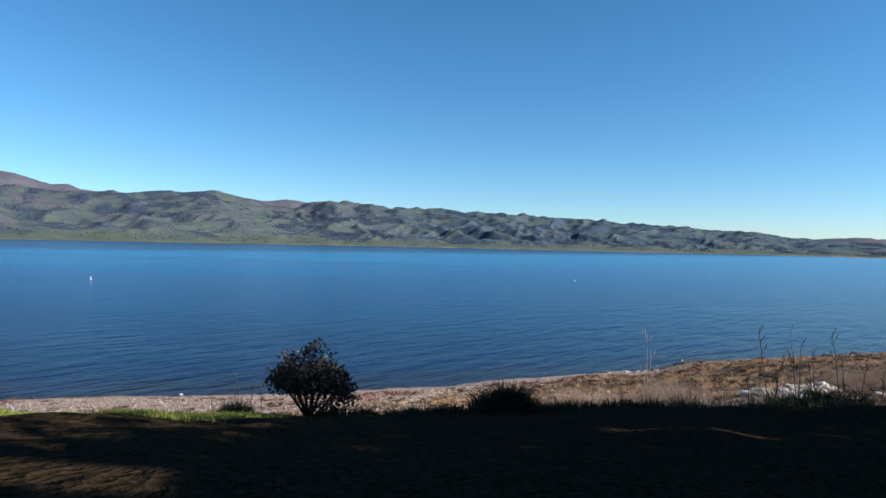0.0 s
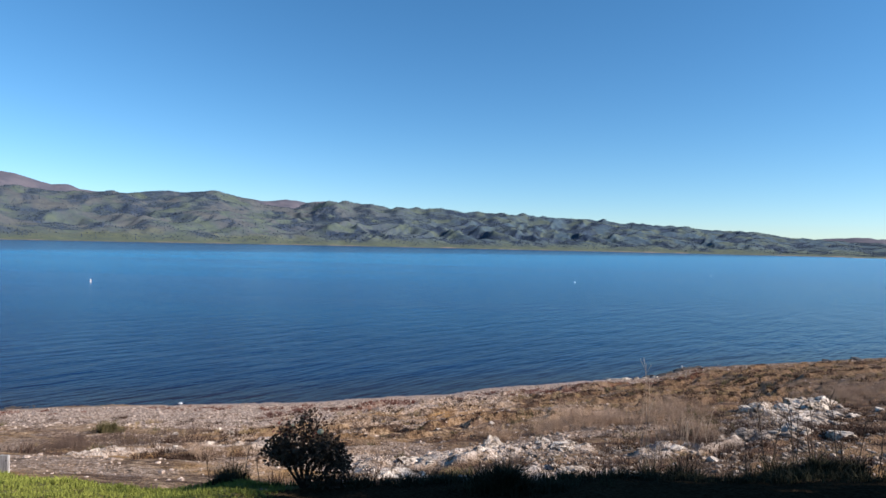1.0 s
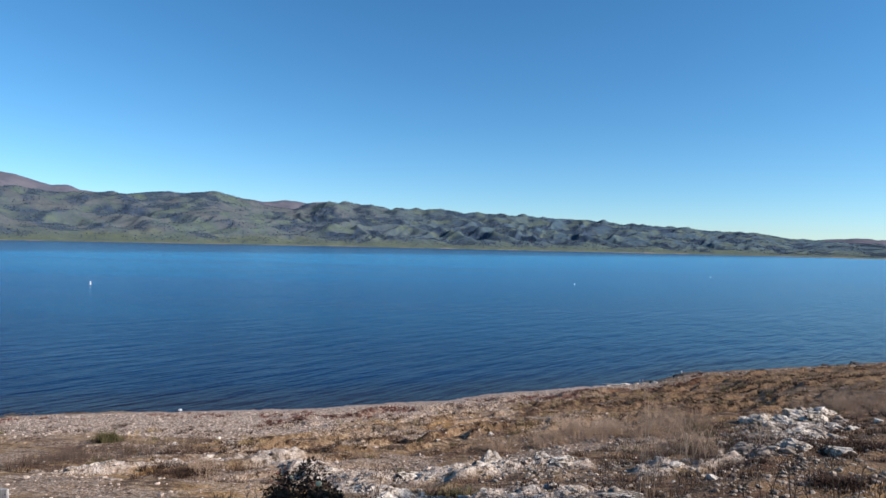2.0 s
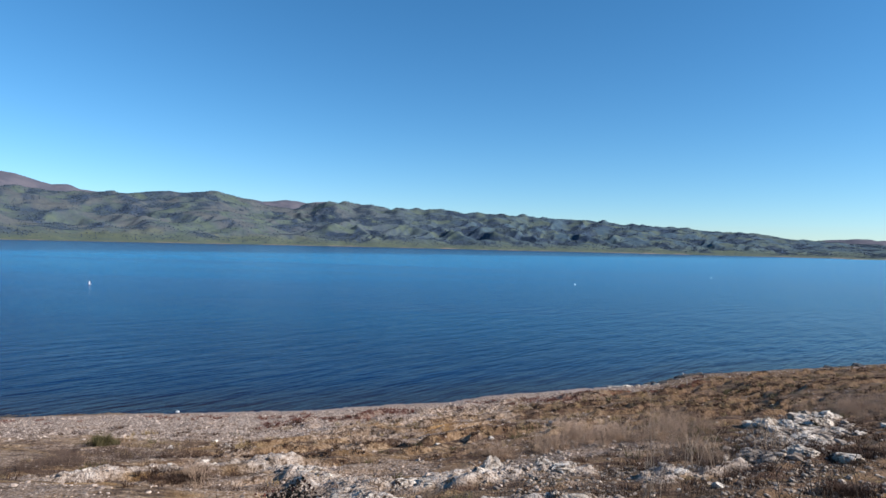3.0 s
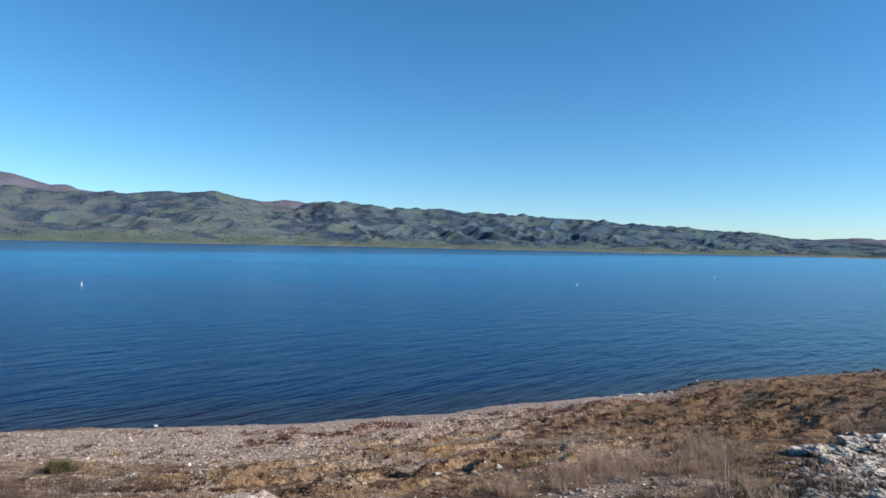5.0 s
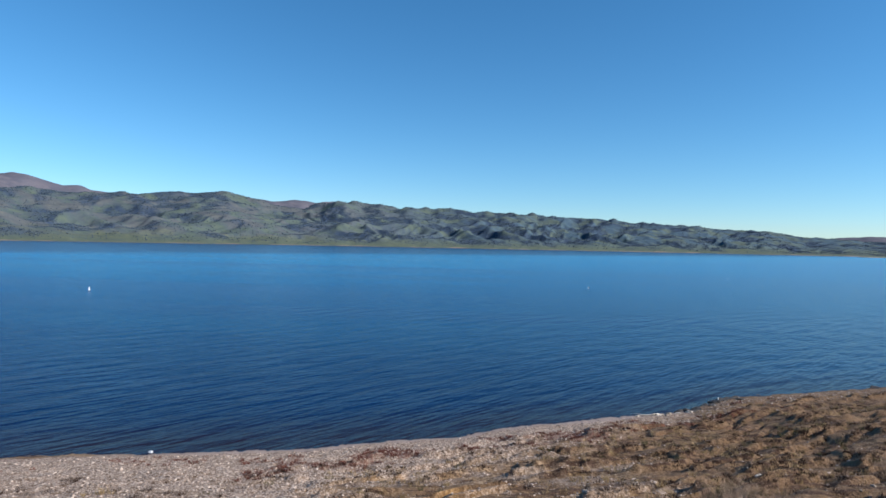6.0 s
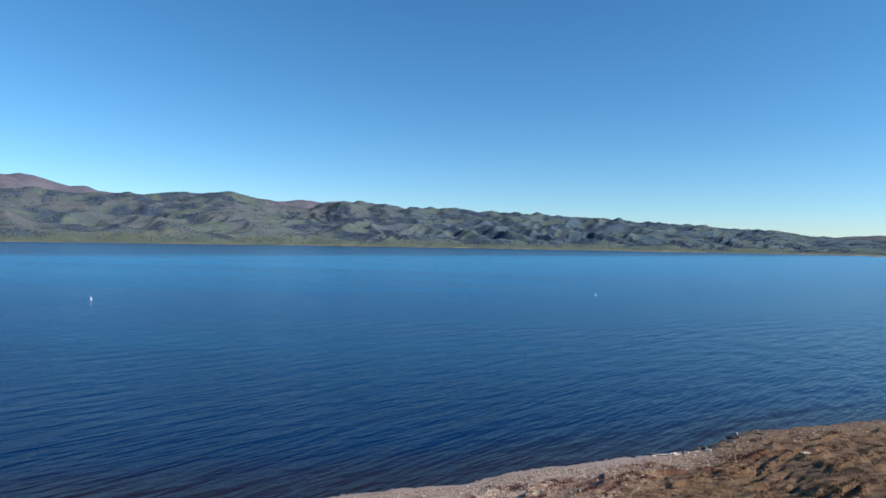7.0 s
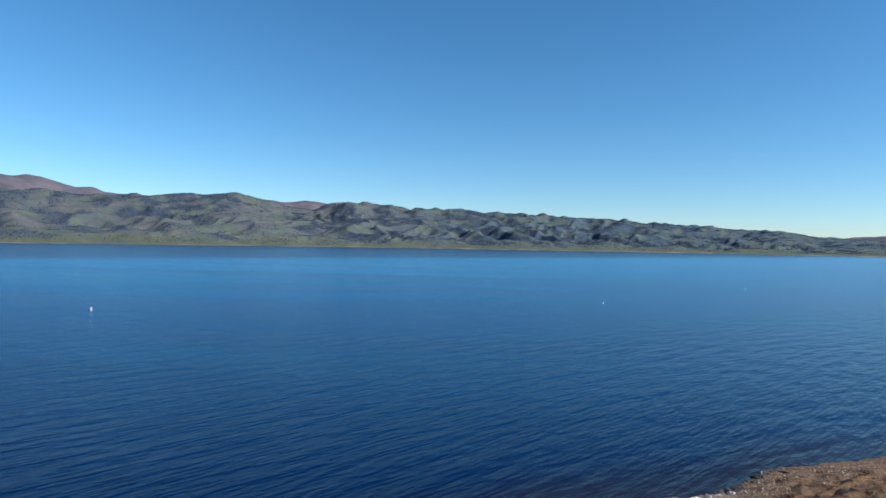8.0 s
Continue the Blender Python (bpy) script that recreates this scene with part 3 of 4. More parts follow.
BACK = ((-75, 0.10), (-50, 0.092), (-39.4, 0.0835), (-37.7, 0.0802), (-35.8, 0.0725), (-33.3, 0.0625), (-31.0, 0.0577), (-23.1, 0.0615), (-20.5, 0.0620), (-18.8, 0.0651), (-16.3, 0.0633), (-13.3, 0.0620), (-8.1, 0.0480), (0, 0.036), (24, 0.0195), (27.5, 0.0205), (30.5, 0.0220), (33, 0.0205), (37, 0.019), (75, 0.02))


def range_mesh(name, mat, near, depth, table, seed, rows, columns, wave, rough):
    az = np.radians(np.linspace(-74, 74, columns))
    v = np.linspace(0, 1.35, rows)
    A, V = np.meshgrid(az, v)
    deg = np.degrees(A)
    R = np.interp(deg, FAR_AZ, FAR_R) * near + V * depth + (1 - np.clip(V * 4, 0, 1)) * 70 * (fbm(deg * 0.35, deg * 0, 3, seed + 9) - 0.5)
    X, Y = R * np.sin(A), R * np.cos(A)
    along, back = A * np.interp(deg, FAR_AZ, FAR_R) * near, V * depth
    lift = np.clip(V, 0, 1) ** 1.15 * (1 - 0.55 * smooth(1.0, 1.35, V))
    bend = 150 * (fbm(along / 300, back / 300, 3, seed + 3) - 0.5)
    # spurs run slantwise down to the water, side spurs branch off them
    spur = creased((along + bend + 0.5 * back) / wave, back / (wave * 2.2), 2, seed, 0.4)
    side = creased((along + 1.5 * bend - 0.35 * back) / (wave * 0.52), (back + bend) / (wave * 0.85), 2, seed + 5, 0.4)
    knob = fbm(along / (wave * 0.4) + 40, back / (wave * 1.5), 2, seed + 8, 0.5)
    slope = 0.46 * smooth(0.0, 0.42, V) * (1 - 0.6 * np.clip(V, 0, 1))
    body = lift * (0.86 + 0.26 * knob * smooth(0.35, 0.95, V)) + rough * slope * (1.0 * (spur - 0.5) + 0.5 * (side - 0.5)) + 0.10 * rough * slope * (fbm(X / 45, Y / 45, 3, seed + 12) - 0.5) + 0.03 * lift * (fbm(X / 40, Y / 40, 2, seed + 6) - 0.5)
    body = np.maximum(body, 0.03 * np.clip(V * 6, 0, 1)) * smooth(-0.02, 0.1, V) + 0.012 * smooth(0, 0.06, V)
    seen = (body / R).max(0)
    kernel = np.hanning(61) / np.hanning(61).sum()
    level = np.convolve(np.pad(seen, 30, mode="edge"), kernel, "valid")
    want = np.interp(np.degrees(az), [a for a, _ in table], [b for _, b in table])
    fine = np.hanning(25) / np.hanning(25).sum()
    crest = np.convolve(np.pad(seen, 12, mode="edge"), fine, "valid")
    Z = body * (want / (0.8 * level + 0.2 * crest)) + 9 * V - 0.6 * (V < 0.004)
    i = np.arange(columns - 1)[None, :] + columns * np.arange(rows - 1)[:, None]
    faces = np.stack([i, i + 1, i + 1 + columns, i + columns], -1).reshape(-1, 4)
    me = mesh_from(name, np.stack([X.ravel(), Y.ravel(), Z.ravel()], 1), faces, mat, flat=False)
    layer = me.attributes.new("brown", "FLOAT", "POINT")
    layer.data.foreach_set("value", (1 - smooth(-18, 2, deg)).ravel().astype(np.float32))
    # oaks, and shade painted with them, keep to the gullies and to the slopes turned from the sun
    shy = np.gradient(Z, axis=1) / np.maximum(np.gradient(along, axis=1), 0.1)
    wood_shade = smooth(0.40, 0.72, fbm(X / 60, Y / 60, 4, seed + 20) + 0.30 * np.clip(shy, -0.6, 0.6) - 0.22 * (spur - 0.5)) * smooth(0.05, 0.16, V)
    layer = me.attributes.new("wood_shade", "FLOAT", "POINT")
    layer.data.foreach_set("value", wood_shade.ravel().astype(np.float32))
    return new(name, me), X, Y, Z, V, wood_shade


far_hills, HX, HY, HZ, HV, HW = range_mesh("far_hills", MAT_HAZED_HILL, 1.0, 760, CREST, 107, 200, 1500, 112, 0.78)
tagged(far_hills, "long range of green and brown scrub-covered hills across the lake, hazed blue in colour", "hills", kind="structure")
far_mountain, *_ = range_mesh("far_mountain", MAT_HAZED_BACK, 1.55, 560, BACK, 200, 90, 700, 230, 0.9)
tagged(far_mountain, "bare reddish-brown mountain behind the scrub hills, painted blue-grey with haze", "mountain", kind="structure")


# ---- low point of land that runs out from the far shore ----
def build_headland():
    u, w = np.meshgrid(np.linspace(0, 1, 60), np.linspace(-1, 1, 15))
    wide = 34 * np.sqrt(np.clip(u * 3, 0, 1)) * (1 + 2.5 * u)
    x = 1010 + 620 * u + 0.35 * wide * w
    y = 1790 + 560 * u + wide * w
    z = -0.3 + 3.8 * np.sqrt(np.clip(1 - w * w, 0, 1)) * np.sqrt(np.clip(u * 4, 0, 1)) * (0.6 + 0.8 * fbm(x / 60, y / 60, 3, 151))
    i = np.arange(59)[None, :] + 60 * np.arange(14)[:, None]
    me = mesh_from("headland", np.stack([x.ravel(), y.ravel(), z.ravel()], 1), np.stack([i, i + 1, i + 61, i + 60], -1).reshape(-1, 4), MAT_HAZED_HILL, flat=False)
    return tagged(new("headland", me), "low dark point of land reaching into the lake", "land", kind="structure")


build_headland()


# ---- rocks ----
def rock_mesh(name, seed, squash, subdiv, mat, rough=0.45):
    """A broken block: a ball cut by many planes, its faces pitted."""
    rng = random.Random(seed)
    bm = bmesh.new()
    bmesh.ops.create_icosphere(bm, subdivisions=subdiv, radius=1.0)
    o = Vector((rng.uniform(-50, 50), rng.uniform(-50, 50), rng.uniform(-50, 50)))
    planes = [(Vector((rng.gauss(0, 1), rng.gauss(0, 1), rng.gauss(0, 1))).normalized(), rng.uniform(0.42, 0.8)) for _ in range(13)]
    for v in bm.verts:
        c = v.co.copy()
        c *= 1 + 0.5 * rough * noise.noise(v.co * 1.3 + o)
        for nrm, d in planes:
            k = c.dot(nrm) - d
            if k > 0:
                c -= nrm * k * 0.97
        c *= 1 + 0.4 * rough * noise.noise(v.co * 3.6 + o) + 0.26 * rough * noise.noise(v.co * 8 + o)
        v.co = Vector((c.x, c.y, c.z * squash)) * 1.25
    me = bpy.data.meshes.new(name)
    bm.to_mesh(me)
    bm.free()
    me.materials.append(mat)
    return me


BIG = [rock_mesh("rock", 300 + k, (0.55, 0.7, 0.45, 0.62, 0.5)[k], 4, MAT_ROCK, 0.5) for k in range(5)]
SMALL = [rock_mesh("rock", 340 + k, 0.7, 3, MAT_ROCK, 0.35) for k in range(5)]
DARK = [rock_mesh("rock", 360 + k, 0.5, 3, MAT_DARKROCK, 0.35) for k in range(3)]


def put_rock(me, x, y, size, rng, label, group, sink=0.35, stretch=1.0):
    ob = new("rock", me)
    ob.matrix_basis = pose(x, y, land_at(x, y) + size * 0.5 * (0.5 - sink), rng.uniform(-12, 12), rng.uniform(-12, 12), rng.uniform(0, 360)) @ Matrix.Diagonal((size * stretch, size, size * rng.uniform(0.7, 1.0), 1))
    return tagged(ob, label, "rock", group)


rng = random.Random(4)
# stones of the outcrop: three slanting rows on the slope, the upper one largest
for (ax, ay), (bx, by), n_rocks, lo, hi, spread in (((10.2, 24.7), (13.4, 26.7), 34, 0.16, 0.42, 0.35), ((9.4, 22.6), (12.2, 24.4), 34, 0.12, 0.32, 0.45), ((8.6, 20.6), (10.8, 22.2), 26, 0.12, 0.30, 0.4), ((7.6, 18.9), (9.4, 20.4), 14, 0.08, 0.2, 0.4), ((12.6, 22.4), (15.8, 24.6), 12, 0.08, 0.2, 0.5)):
    for k in range(n_rocks):
        u = rng.random()
        x, y = ax + u * (bx - ax) + spread * rng.gauss(0, 1), ay + u * (by - ay) + spread * rng.gauss(0, 1)
        put_rock(rng.choice(BIG), x, y, lo + (hi - lo) * rng.random() ** 2, rng, "rough pale grey-white boulder in a rock outcrop", "boulders of the outcrop", 0.25, rng.uniform(1, 1.5))
for x, y, size, stretch in ((9.4, 18.1, 0.4, 1.7), (8.5, 18.5, 0.26, 1.3), (13.2, 26.7, 0.4, 1.1), (12.4, 26.4, 0.42, 1.2), (10.9, 25.3, 0.36, 1.5), (9.2, 21.4, 0.34, 1.4)):
    put_rock(rng.choice(BIG), x, y, size, rng, "large angular grey rock beside dry scrub", "boulders of the outcrop", 0.2, stretch)
# blocks broken out of the ledges
for (ax, ay), (bx, by), w in LEDGES[:9]:
    length = math.hypot(bx - ax, by - ay)
    for k in range(int(length * 3.0)):
        u = rng.random()
        x, y = ax + u * (bx - ax) + rng.gauss(0, 0.35 * w), ay + u * (by - ay) + rng.gauss(0, 0.35 * w)
        big = rng.random() < 0.22
        put_rock(rng.choice(BIG), x, y, rng.uniform(0.16, 0.3) if big else rng.uniform(0.05, 0.15), rng, "flat weathered chalk-white rock set in the slope", "rocks of the pale ledge", 0.85, rng.uniform(1.1, 1.9))
for x, y, size, stretch in ((0.75, 18.5, 0.38, 1.8), (-0.1, 18.3, 0.3, 1.3), (2.0, 19.0, 0.3, 1.6), (2.6, 18.3, 0.26, 1.5), (-1.2, 13.6, 0.42, 1.4), (-1.7, 13.0, 0.13, 1.3), (0.09, 14.0, 0.12, 1.0), (0.24, 13.3, 0.13, 1.2), (1.1, 14.6, 0.16, 1.1)):
    put_rock(rng.choice(BIG), x, y, size, rng, "pale broken rock standing out of the slope", "rocks of the pale ledge", 0.8, stretch)
# loose rocks over the slope
for k in range(30):
    x, y = rng.uniform(-14, 17), rng.uniform(12.5, 30)
    put_rock(rng.choice(SMALL), x, y, rng.uniform(0.05, 0.16), rng, "small pale loose rock on the slope", "loose rocks on the slope")
# dark rocks along the waterline
for k in range(54):
    x = rng.choice((rng.uniform(13.5, 20), rng.uniform(13.5, 22), rng.uniform(14, 19), rng.uniform(33, 38), rng.uniform(-31, -26)))
    y = float(np.interp(x, SHORE_X, SHORE_Y)) + rng.uniform(-0.7, 0.5)
    put_rock(rng.choice(DARK), x, y, rng.uniform(0.12, 0.42), rng, "dark wet rock at the water's edge", "dark rocks on the waterline", 0.6, rng.uniform(1, 1.8))


def pebble_field(name, count, seed, xr, pick, size, label, mat=MAT_PEBBLE):
    """Loose stones, joined."""
    rng = np.random.default_rng(seed)
    x = rng.uniform(*xr, count)
    y, keep = pick(rng, x)
    x, y = x[keep], y[keep]
    n = len(x)
    z = land(x, y)
    phi = (1 + 5**0.5) / 2
    ico = np.array([(-1, phi, 0), (1, phi, 0), (-1, -phi, 0), (1, -phi, 0), (0, -1, phi), (0, 1, phi), (0, -1, -phi), (0, 1, -phi), (phi, 0, -1), (phi, 0, 1), (-phi, 0, -1), (-phi, 0, 1)]) / 1.9
    tri = np.array([(0, 11, 5), (0, 5, 1), (0, 1, 7), (0, 7, 10), (0, 10, 11), (1, 5, 9), (5, 11, 4), (11, 10, 2), (10, 7, 6), (7, 1, 8), (3, 9, 4), (3, 4, 2), (3, 2, 6), (3, 6, 8), (3, 8, 9), (4, 9, 5), (2, 4, 11), (6, 2, 10), (8, 6, 7), (9, 8, 1)])
    s = size[0] * (size[1] / size[0]) ** (rng.uniform(0, 1, n) ** 2.2)
    v = ico[None] * rng.uniform(0.7, 1.25, (n, 12, 1)) * np.stack([s * rng.uniform(0.8, 1.6, n), s * rng.uniform(0.8, 1.3, n), s * rng.uniform(0.45, 0.8, n)], 1)[:, None]
    a = rng.uniform(0, math.tau, n)
    c, d = np.cos(a)[:, None], np.sin(a)[:, None]
    v = np.stack([v[..., 0] * c - v[..., 1] * d + x[:, None], v[..., 0] * d + v[..., 1] * c + y[:, None], v[..., 2] + (z + 0.2 * s)[:, None]], -1)
    f = (tri[None] + 12 * np.arange(n)[:, None, None]).reshape(-1, 3)
    return tagged(new(name, mesh_from(name, v.reshape(-1, 3), f, mat)), label, "stones", kind="stuff")


def beach_pick(rng, x):
    s = 0.7 + rng.uniform(0, 10.4, len(x)) * (1 - 0.62 * smooth(0, 14, x))
    return np.interp(x, SHORE_X, SHORE_Y) - s, rng.uniform(0, 1, len(x)) < 1 - 0.6 * smooth(2, 16, x)


def slope_pick(rng, x):
    y = rng.uniform(11, 40, len(x))
    s = inland(x, y)
    d = fbm(x * 0.5, y * 0.9, 3, 82)
    return y, (s > 6) & (rng.uniform(0, 1, len(x)) < (0.5 + 0.5 * smooth(17, 21, y)) * (0.16 + 0.84 * smooth(0.36, 0.6, d)) * (0.25 + 0.75 * smooth(9, 3, x) + chalk_mask(x, y)))


def rubble_pick(rng, x):
    y = rng.uniform(9, 30, len(x))
    near = smooth(24, 18, y) * smooth(-2, 1, x) * smooth(0.3, 0.5, fbm(x * 0.6, y * 0.6, 3, 84))
    return y, rng.uniform(0, 1, len(x)) < np.maximum(chalk_mask(x, y) ** 0.7, 0.8 * near)


pebble_field("rubble", 16000, 13, (-13, 16), rubble_pick, (0.015, 0.075), "broken pale rubble of the chalk ledges", MAT_RUBBLE)
def near_pick(rng, x):
    y = rng.uniform(9.5, 19, len(x))
    return y, rng.uniform(0, 1, len(x)) < smooth(0.3, 0.5, fbm(x * 0.7, y * 0.7, 3, 86))


def outcrop_pick(rng, x):
    y = 18.9 + (x - 7.6) * 1.36 + rng.normal(0, 1.0, len(x))
    return y, fbm(x * 0.8, y * 0.8, 2, 87) > 0.42


pebble_field("outcrop_rubble", 2600, 15, (7.3, 13.8), outcrop_pick, (0.03, 0.17), "broken pale stones between the boulders of the outcrop", MAT_RUBBLE)
pebble_field("near_rubble", 9000, 14, (1.5, 13), near_pick, (0.012, 0.062), "broken pale stones below the bank", MAT_RUBBLE)
pebble_field("beach_stones", 17000, 11, (-33, 40), beach_pick, (0.014, 0.075), "grey and beige pebbles and stones of the beach")
pebble_field("slope_stones", 22000, 12, (-15, 20), slope_pick, (0.012, 0.062), "pale stones scattered over the dry slope")


# ---- grass and scrub ----
def tufts(name, mat, label, seed, centres, height, spread, count, lean, width, curl=0.5, category="grass"):
    rng = np.random.default_rng(seed)
    x, y = centres(rng)
    z = land(x, y)
    n = len(x)
    v, f = blades(rng, x, y, z, height[0] + (height[1] - height[0]) * rng.uniform(0, 1, n) ** 1.5, lean, width, spread[0] + (spread[1] - spread[0]) * rng.uniform(0, 1, n), count, curl)
    return tagged(new(name, mesh_from(name, v, f, mat)), label, category, kind="stuff")


def blob(cx, cy, sx, sy, n):
    return lambda r: (cx + sx * r.normal(0, 1, n), cy + sy * r.normal(0, 1, n))


def many(*picks):
    def f(r):
        a = [p(r) for p in picks]
        return np.concatenate([b[0] for b in a]), np.concatenate([b[1] for b in a])
    return f


def slope_where(n, x0, x1, s0, s1, seed, lo, hi, sx=0.25, sy=0.4):
    def f(r):
        x, s = r.uniform(x0, x1, n), r.uniform(s0, s1, n)
        y = np.interp(x, SHORE_X, SHORE_Y) - s
        k = (r.uniform(0, 1, n) < smooth(lo, hi, fbm(x * sx, y * sy, 3, seed))) & (y > 8.2)
        return x[k], y[k]
    return f


tufts("wispy_dry_grass", MAT_WISPY, "tall wispy pale dry grass on the slope", 31, many(blob(2.7, 22.6, 0.45, 0.7, 20), blob(3.9, 23.6, 0.5, 1.0, 24), blob(5.0, 23.8, 0.4, 0.9, 20), blob(7.4, 25.2, 0.5, 1.1, 26), blob(6.6, 22.8, 0.45, 0.8, 14), blob(15.2, 28.2, 0.9, 1.4, 36), blob(18.6, 28.5, 1.6, 2.0, 34), blob(0.9, 21.3, 0.4, 0.4, 10), blob(6.2, 20.0, 0.9, 0.6, 10), blob(-7.7, 18.9, 0.5, 0.4, 6)), (0.25, 0.8), (0.10, 0.34), 120, 0.95, 0.0016)
tufts("twiggy_scrub", MAT_TWIG, "thin grey-brown twiggy scrub beside the pale ledge", 40, many(blob(-12.8, 21.4, 1.0, 1.2, 66), blob(-12.6, 24.6, 1.3, 1.0, 34), blob(5.2, 17.6, 0.8, 0.5, 12), blob(8.0, 19.8, 0.5, 0.5, 10), blob(4.4, 16.0, 0.9, 0.4, 10)), (0.2, 0.6), (0.10, 0.3), 70, 0.8, 0.0022, category="scrub")
tufts("dry_grass", MAT_STRAW, "low straw-coloured dry grass tufts", 32, many(slope_where(900, -16, 30, 7, 25, 90, 0.42, 0.6), slope_where(420, 6, 42, 3, 22, 91, 0.40, 0.58)), (0.06, 0.28), (0.08, 0.28), 36, 0.8, 0.006)
# the clump at (7.9, 15.6) stands in for a dark recess
tufts("brown_scrub", MAT_SCRUB, "low dark brown scrub on the slope, with one clump for a dark recess", 33, many(slope_where(1300, -30, 30, 6, 33, 92, 0.42, 0.58), slope_where(1500, 4, 42, 3, 33, 93, 0.42, 0.55), blob(4.5, 12.5, 2.6, 1.6, 70), blob(5.0, 15.5, 2.4, 1.6, 40), blob(8.5, 15.5, 2.2, 2.0, 70), blob(8, 20.5, 3.0, 1.5, 90), blob(15, 23, 2.5, 1.8, 120), blob(8.6, 20.1, 0.7, 0.9, 70), blob(9.8, 21.4, 0.6, 0.8, 60), blob(11.0, 23.0, 0.7, 0.8, 60), blob(12.4, 25.6, 0.9, 0.7, 60), blob(10.2, 18.6, 0.9, 0.6, 60), blob(-1.0, 12.0, 1.2, 0.8, 30), blob(-7.7, 18.8, 0.55, 0.35, 60), blob(7.9, 15.6, 0.25, 0.15, 40), blob(-9.9, 23.5, 0.7, 0.2, 20)), (0.05, 0.19), (0.1, 0.35), 46, 1.4, 0.006, category="scrub")
def riser_pick(n, x0, x1, s0, s1):
    def f(r):
        x, s = r.uniform(x0, x1, n), r.uniform(s0, s1, n)
        y = np.interp(x, SHORE_X, SHORE_Y) - s
        front, stands = hummock(x, inland(x, y))
        k = ((front > 0.9) | (front < 0.1)) & (stands > 0.3) & (fbm(x * 0.5, y * 0.7, 2, 96) > 0.4) & (y > 13)
        return x[k], y[k]
    return f


# low growth on hummock fronts, dark and dense to stand in for their shade
tufts("edge_shade_scrub", MAT_SCRUB, "dark low growth along the cut steps of the shore, added to deepen their shade", 38, many(riser_pick(42000, -16, 42, 3, 24)), (0.03, 0.11), (0.06, 0.18), 24, 1.3, 0.008, category="scrub")
tufts("olive_scrub", MAT_OLIVE, "olive green low scrub tufts", 34, many(slope_where(420, -28, 36, 8, 33, 94, 0.5, 0.62), blob(-15.3, 27.3, 0.32, 0.3, 50), blob(15.8, 40.2, 0.6, 0.6, 16), blob(7.9, 27.2, 0.35, 0.4, 26), blob(-0.3, 14.8, 0.25, 0.2, 16)), (0.08, 0.3), (0.1, 0.3), 40, 0.8, 0.007, category="scrub")
tufts("green_shrub", MAT_OLIVE, "small olive green shrub on the upper beach", 42, many(blob(-14.9, 26.7, 0.22, 0.22, 34)), (0.25, 0.6), (0.08, 0.2), 60, 0.6, 0.008, category="shrub")
tufts("red_weeds", MAT_RED, "dark red low weeds by the beach", 35, many(slope_where(1500, -13, 22, 2.0, 7.5, 82, 0.54, 0.64, 0.5, 0.9), blob(-5.6, 40.0, 0.8, 0.35, 40), slope_where(150, -32, -12, 1.5, 4, 95, 0.45, 0.55)), (0.04, 0.16), (0.08, 0.25), 36, 0.9, 0.008, category="weeds")
tufts("green_grass", MAT_GREEN, "short bright green grass on the bank top", 36, lambda r: (np.concatenate([r.uniform(-6, -1.15, 7000), r.uniform(-1.4, -1.0, 30)]), 7.5 - 2.3 * r.uniform(0, 1, 7030) ** 1.1), (0.008, 0.022), (0.03, 0.1), 15, 1.4, 0.0026)
tufts("green_weeds", MAT_GREEN, "low bright green weeds in the grass of the bank", 41, many(blob(-3.35, 7.25, 0.16, 0.08, 46), blob(-2.9, 6.9, 0.5, 0.2, 30), blob(-2.2, 6.6, 0.5, 0.3, 24)), (0.015, 0.055), (0.03, 0.08), 18, 1.3, 0.005)
tufts("tall_grass", MAT_SHADEGRASS, "grass tufts along the edge of the bank, darkened in colour for shade", 37, many(blob(0.50, 6.5, 0.085, 0.05, 130), blob(-1.72, 7.3, 0.055, 0.04, 16), blob(3.02, 7.4, 0.20, 0.06, 60), blob(1.9, 7.4, 0.12, 0.05, 20), blob(-0.55, 9.9, 0.12, 0.1, 7)), (0.07, 0.23), (0.03, 0.07), 44, 0.7, 0.003)
tufts("edge_grass", MAT_SHADEGRASS, "low grass on the crest of the bank, darkened in colour for shade", 39, many(blob(2.4, 7.2, 1.2, 0.14, 320), blob(-0.4, 7.1, 0.35, 0.12, 90), blob(0.62, 6.5, 0.2, 0.06, 50), blob(0.06, 7.1, 0.06, 0.05, 40), blob(-1.74, 7.1, 0.07, 0.05, 24)), (0.02, 0.095), (0.04, 0.11), 34, 1.0, 0.003)


# ---- the leafy bush on the edge of the bank ----
def leaf_cloud(rng, centres, radius, count, size):
    """Folded leaves round the centres."""
    c = centres[rng.integers(0, len(centres), count)]
    d = rng.normal(0, 1, (count, 3))
    d /= np.linalg.norm(d, axis=1)[:, None]
    p = c + d * (radius * rng.uniform(0.1, 1, count) ** 0.6)[:, None]
    u = rng.normal(0, 1, (count, 3)) + 0.5 * d
    u /= np.linalg.norm(u, axis=1)[:, None]
    w = np.cross(u, rng.normal(0, 1, (count, 3)))
    w /= np.linalg.norm(w, axis=1)[:, None]
    nrm = np.cross(u, w)
    s = (size * rng.uniform(0.6, 1.3, count))[:, None]
    v = np.stack([p, p + s * (0.5 * u + 0.3 * w + 0.08 * nrm), p + s * u, p + s * (0.5 * u - 0.3 * w + 0.08 * nrm)], 1)
    b = (4 * np.arange(count))[:, None]
    return v.reshape(-1, 3), (b + np.array([0, 1, 2])).tolist() + (b + np.array([0, 2, 3])).tolist()


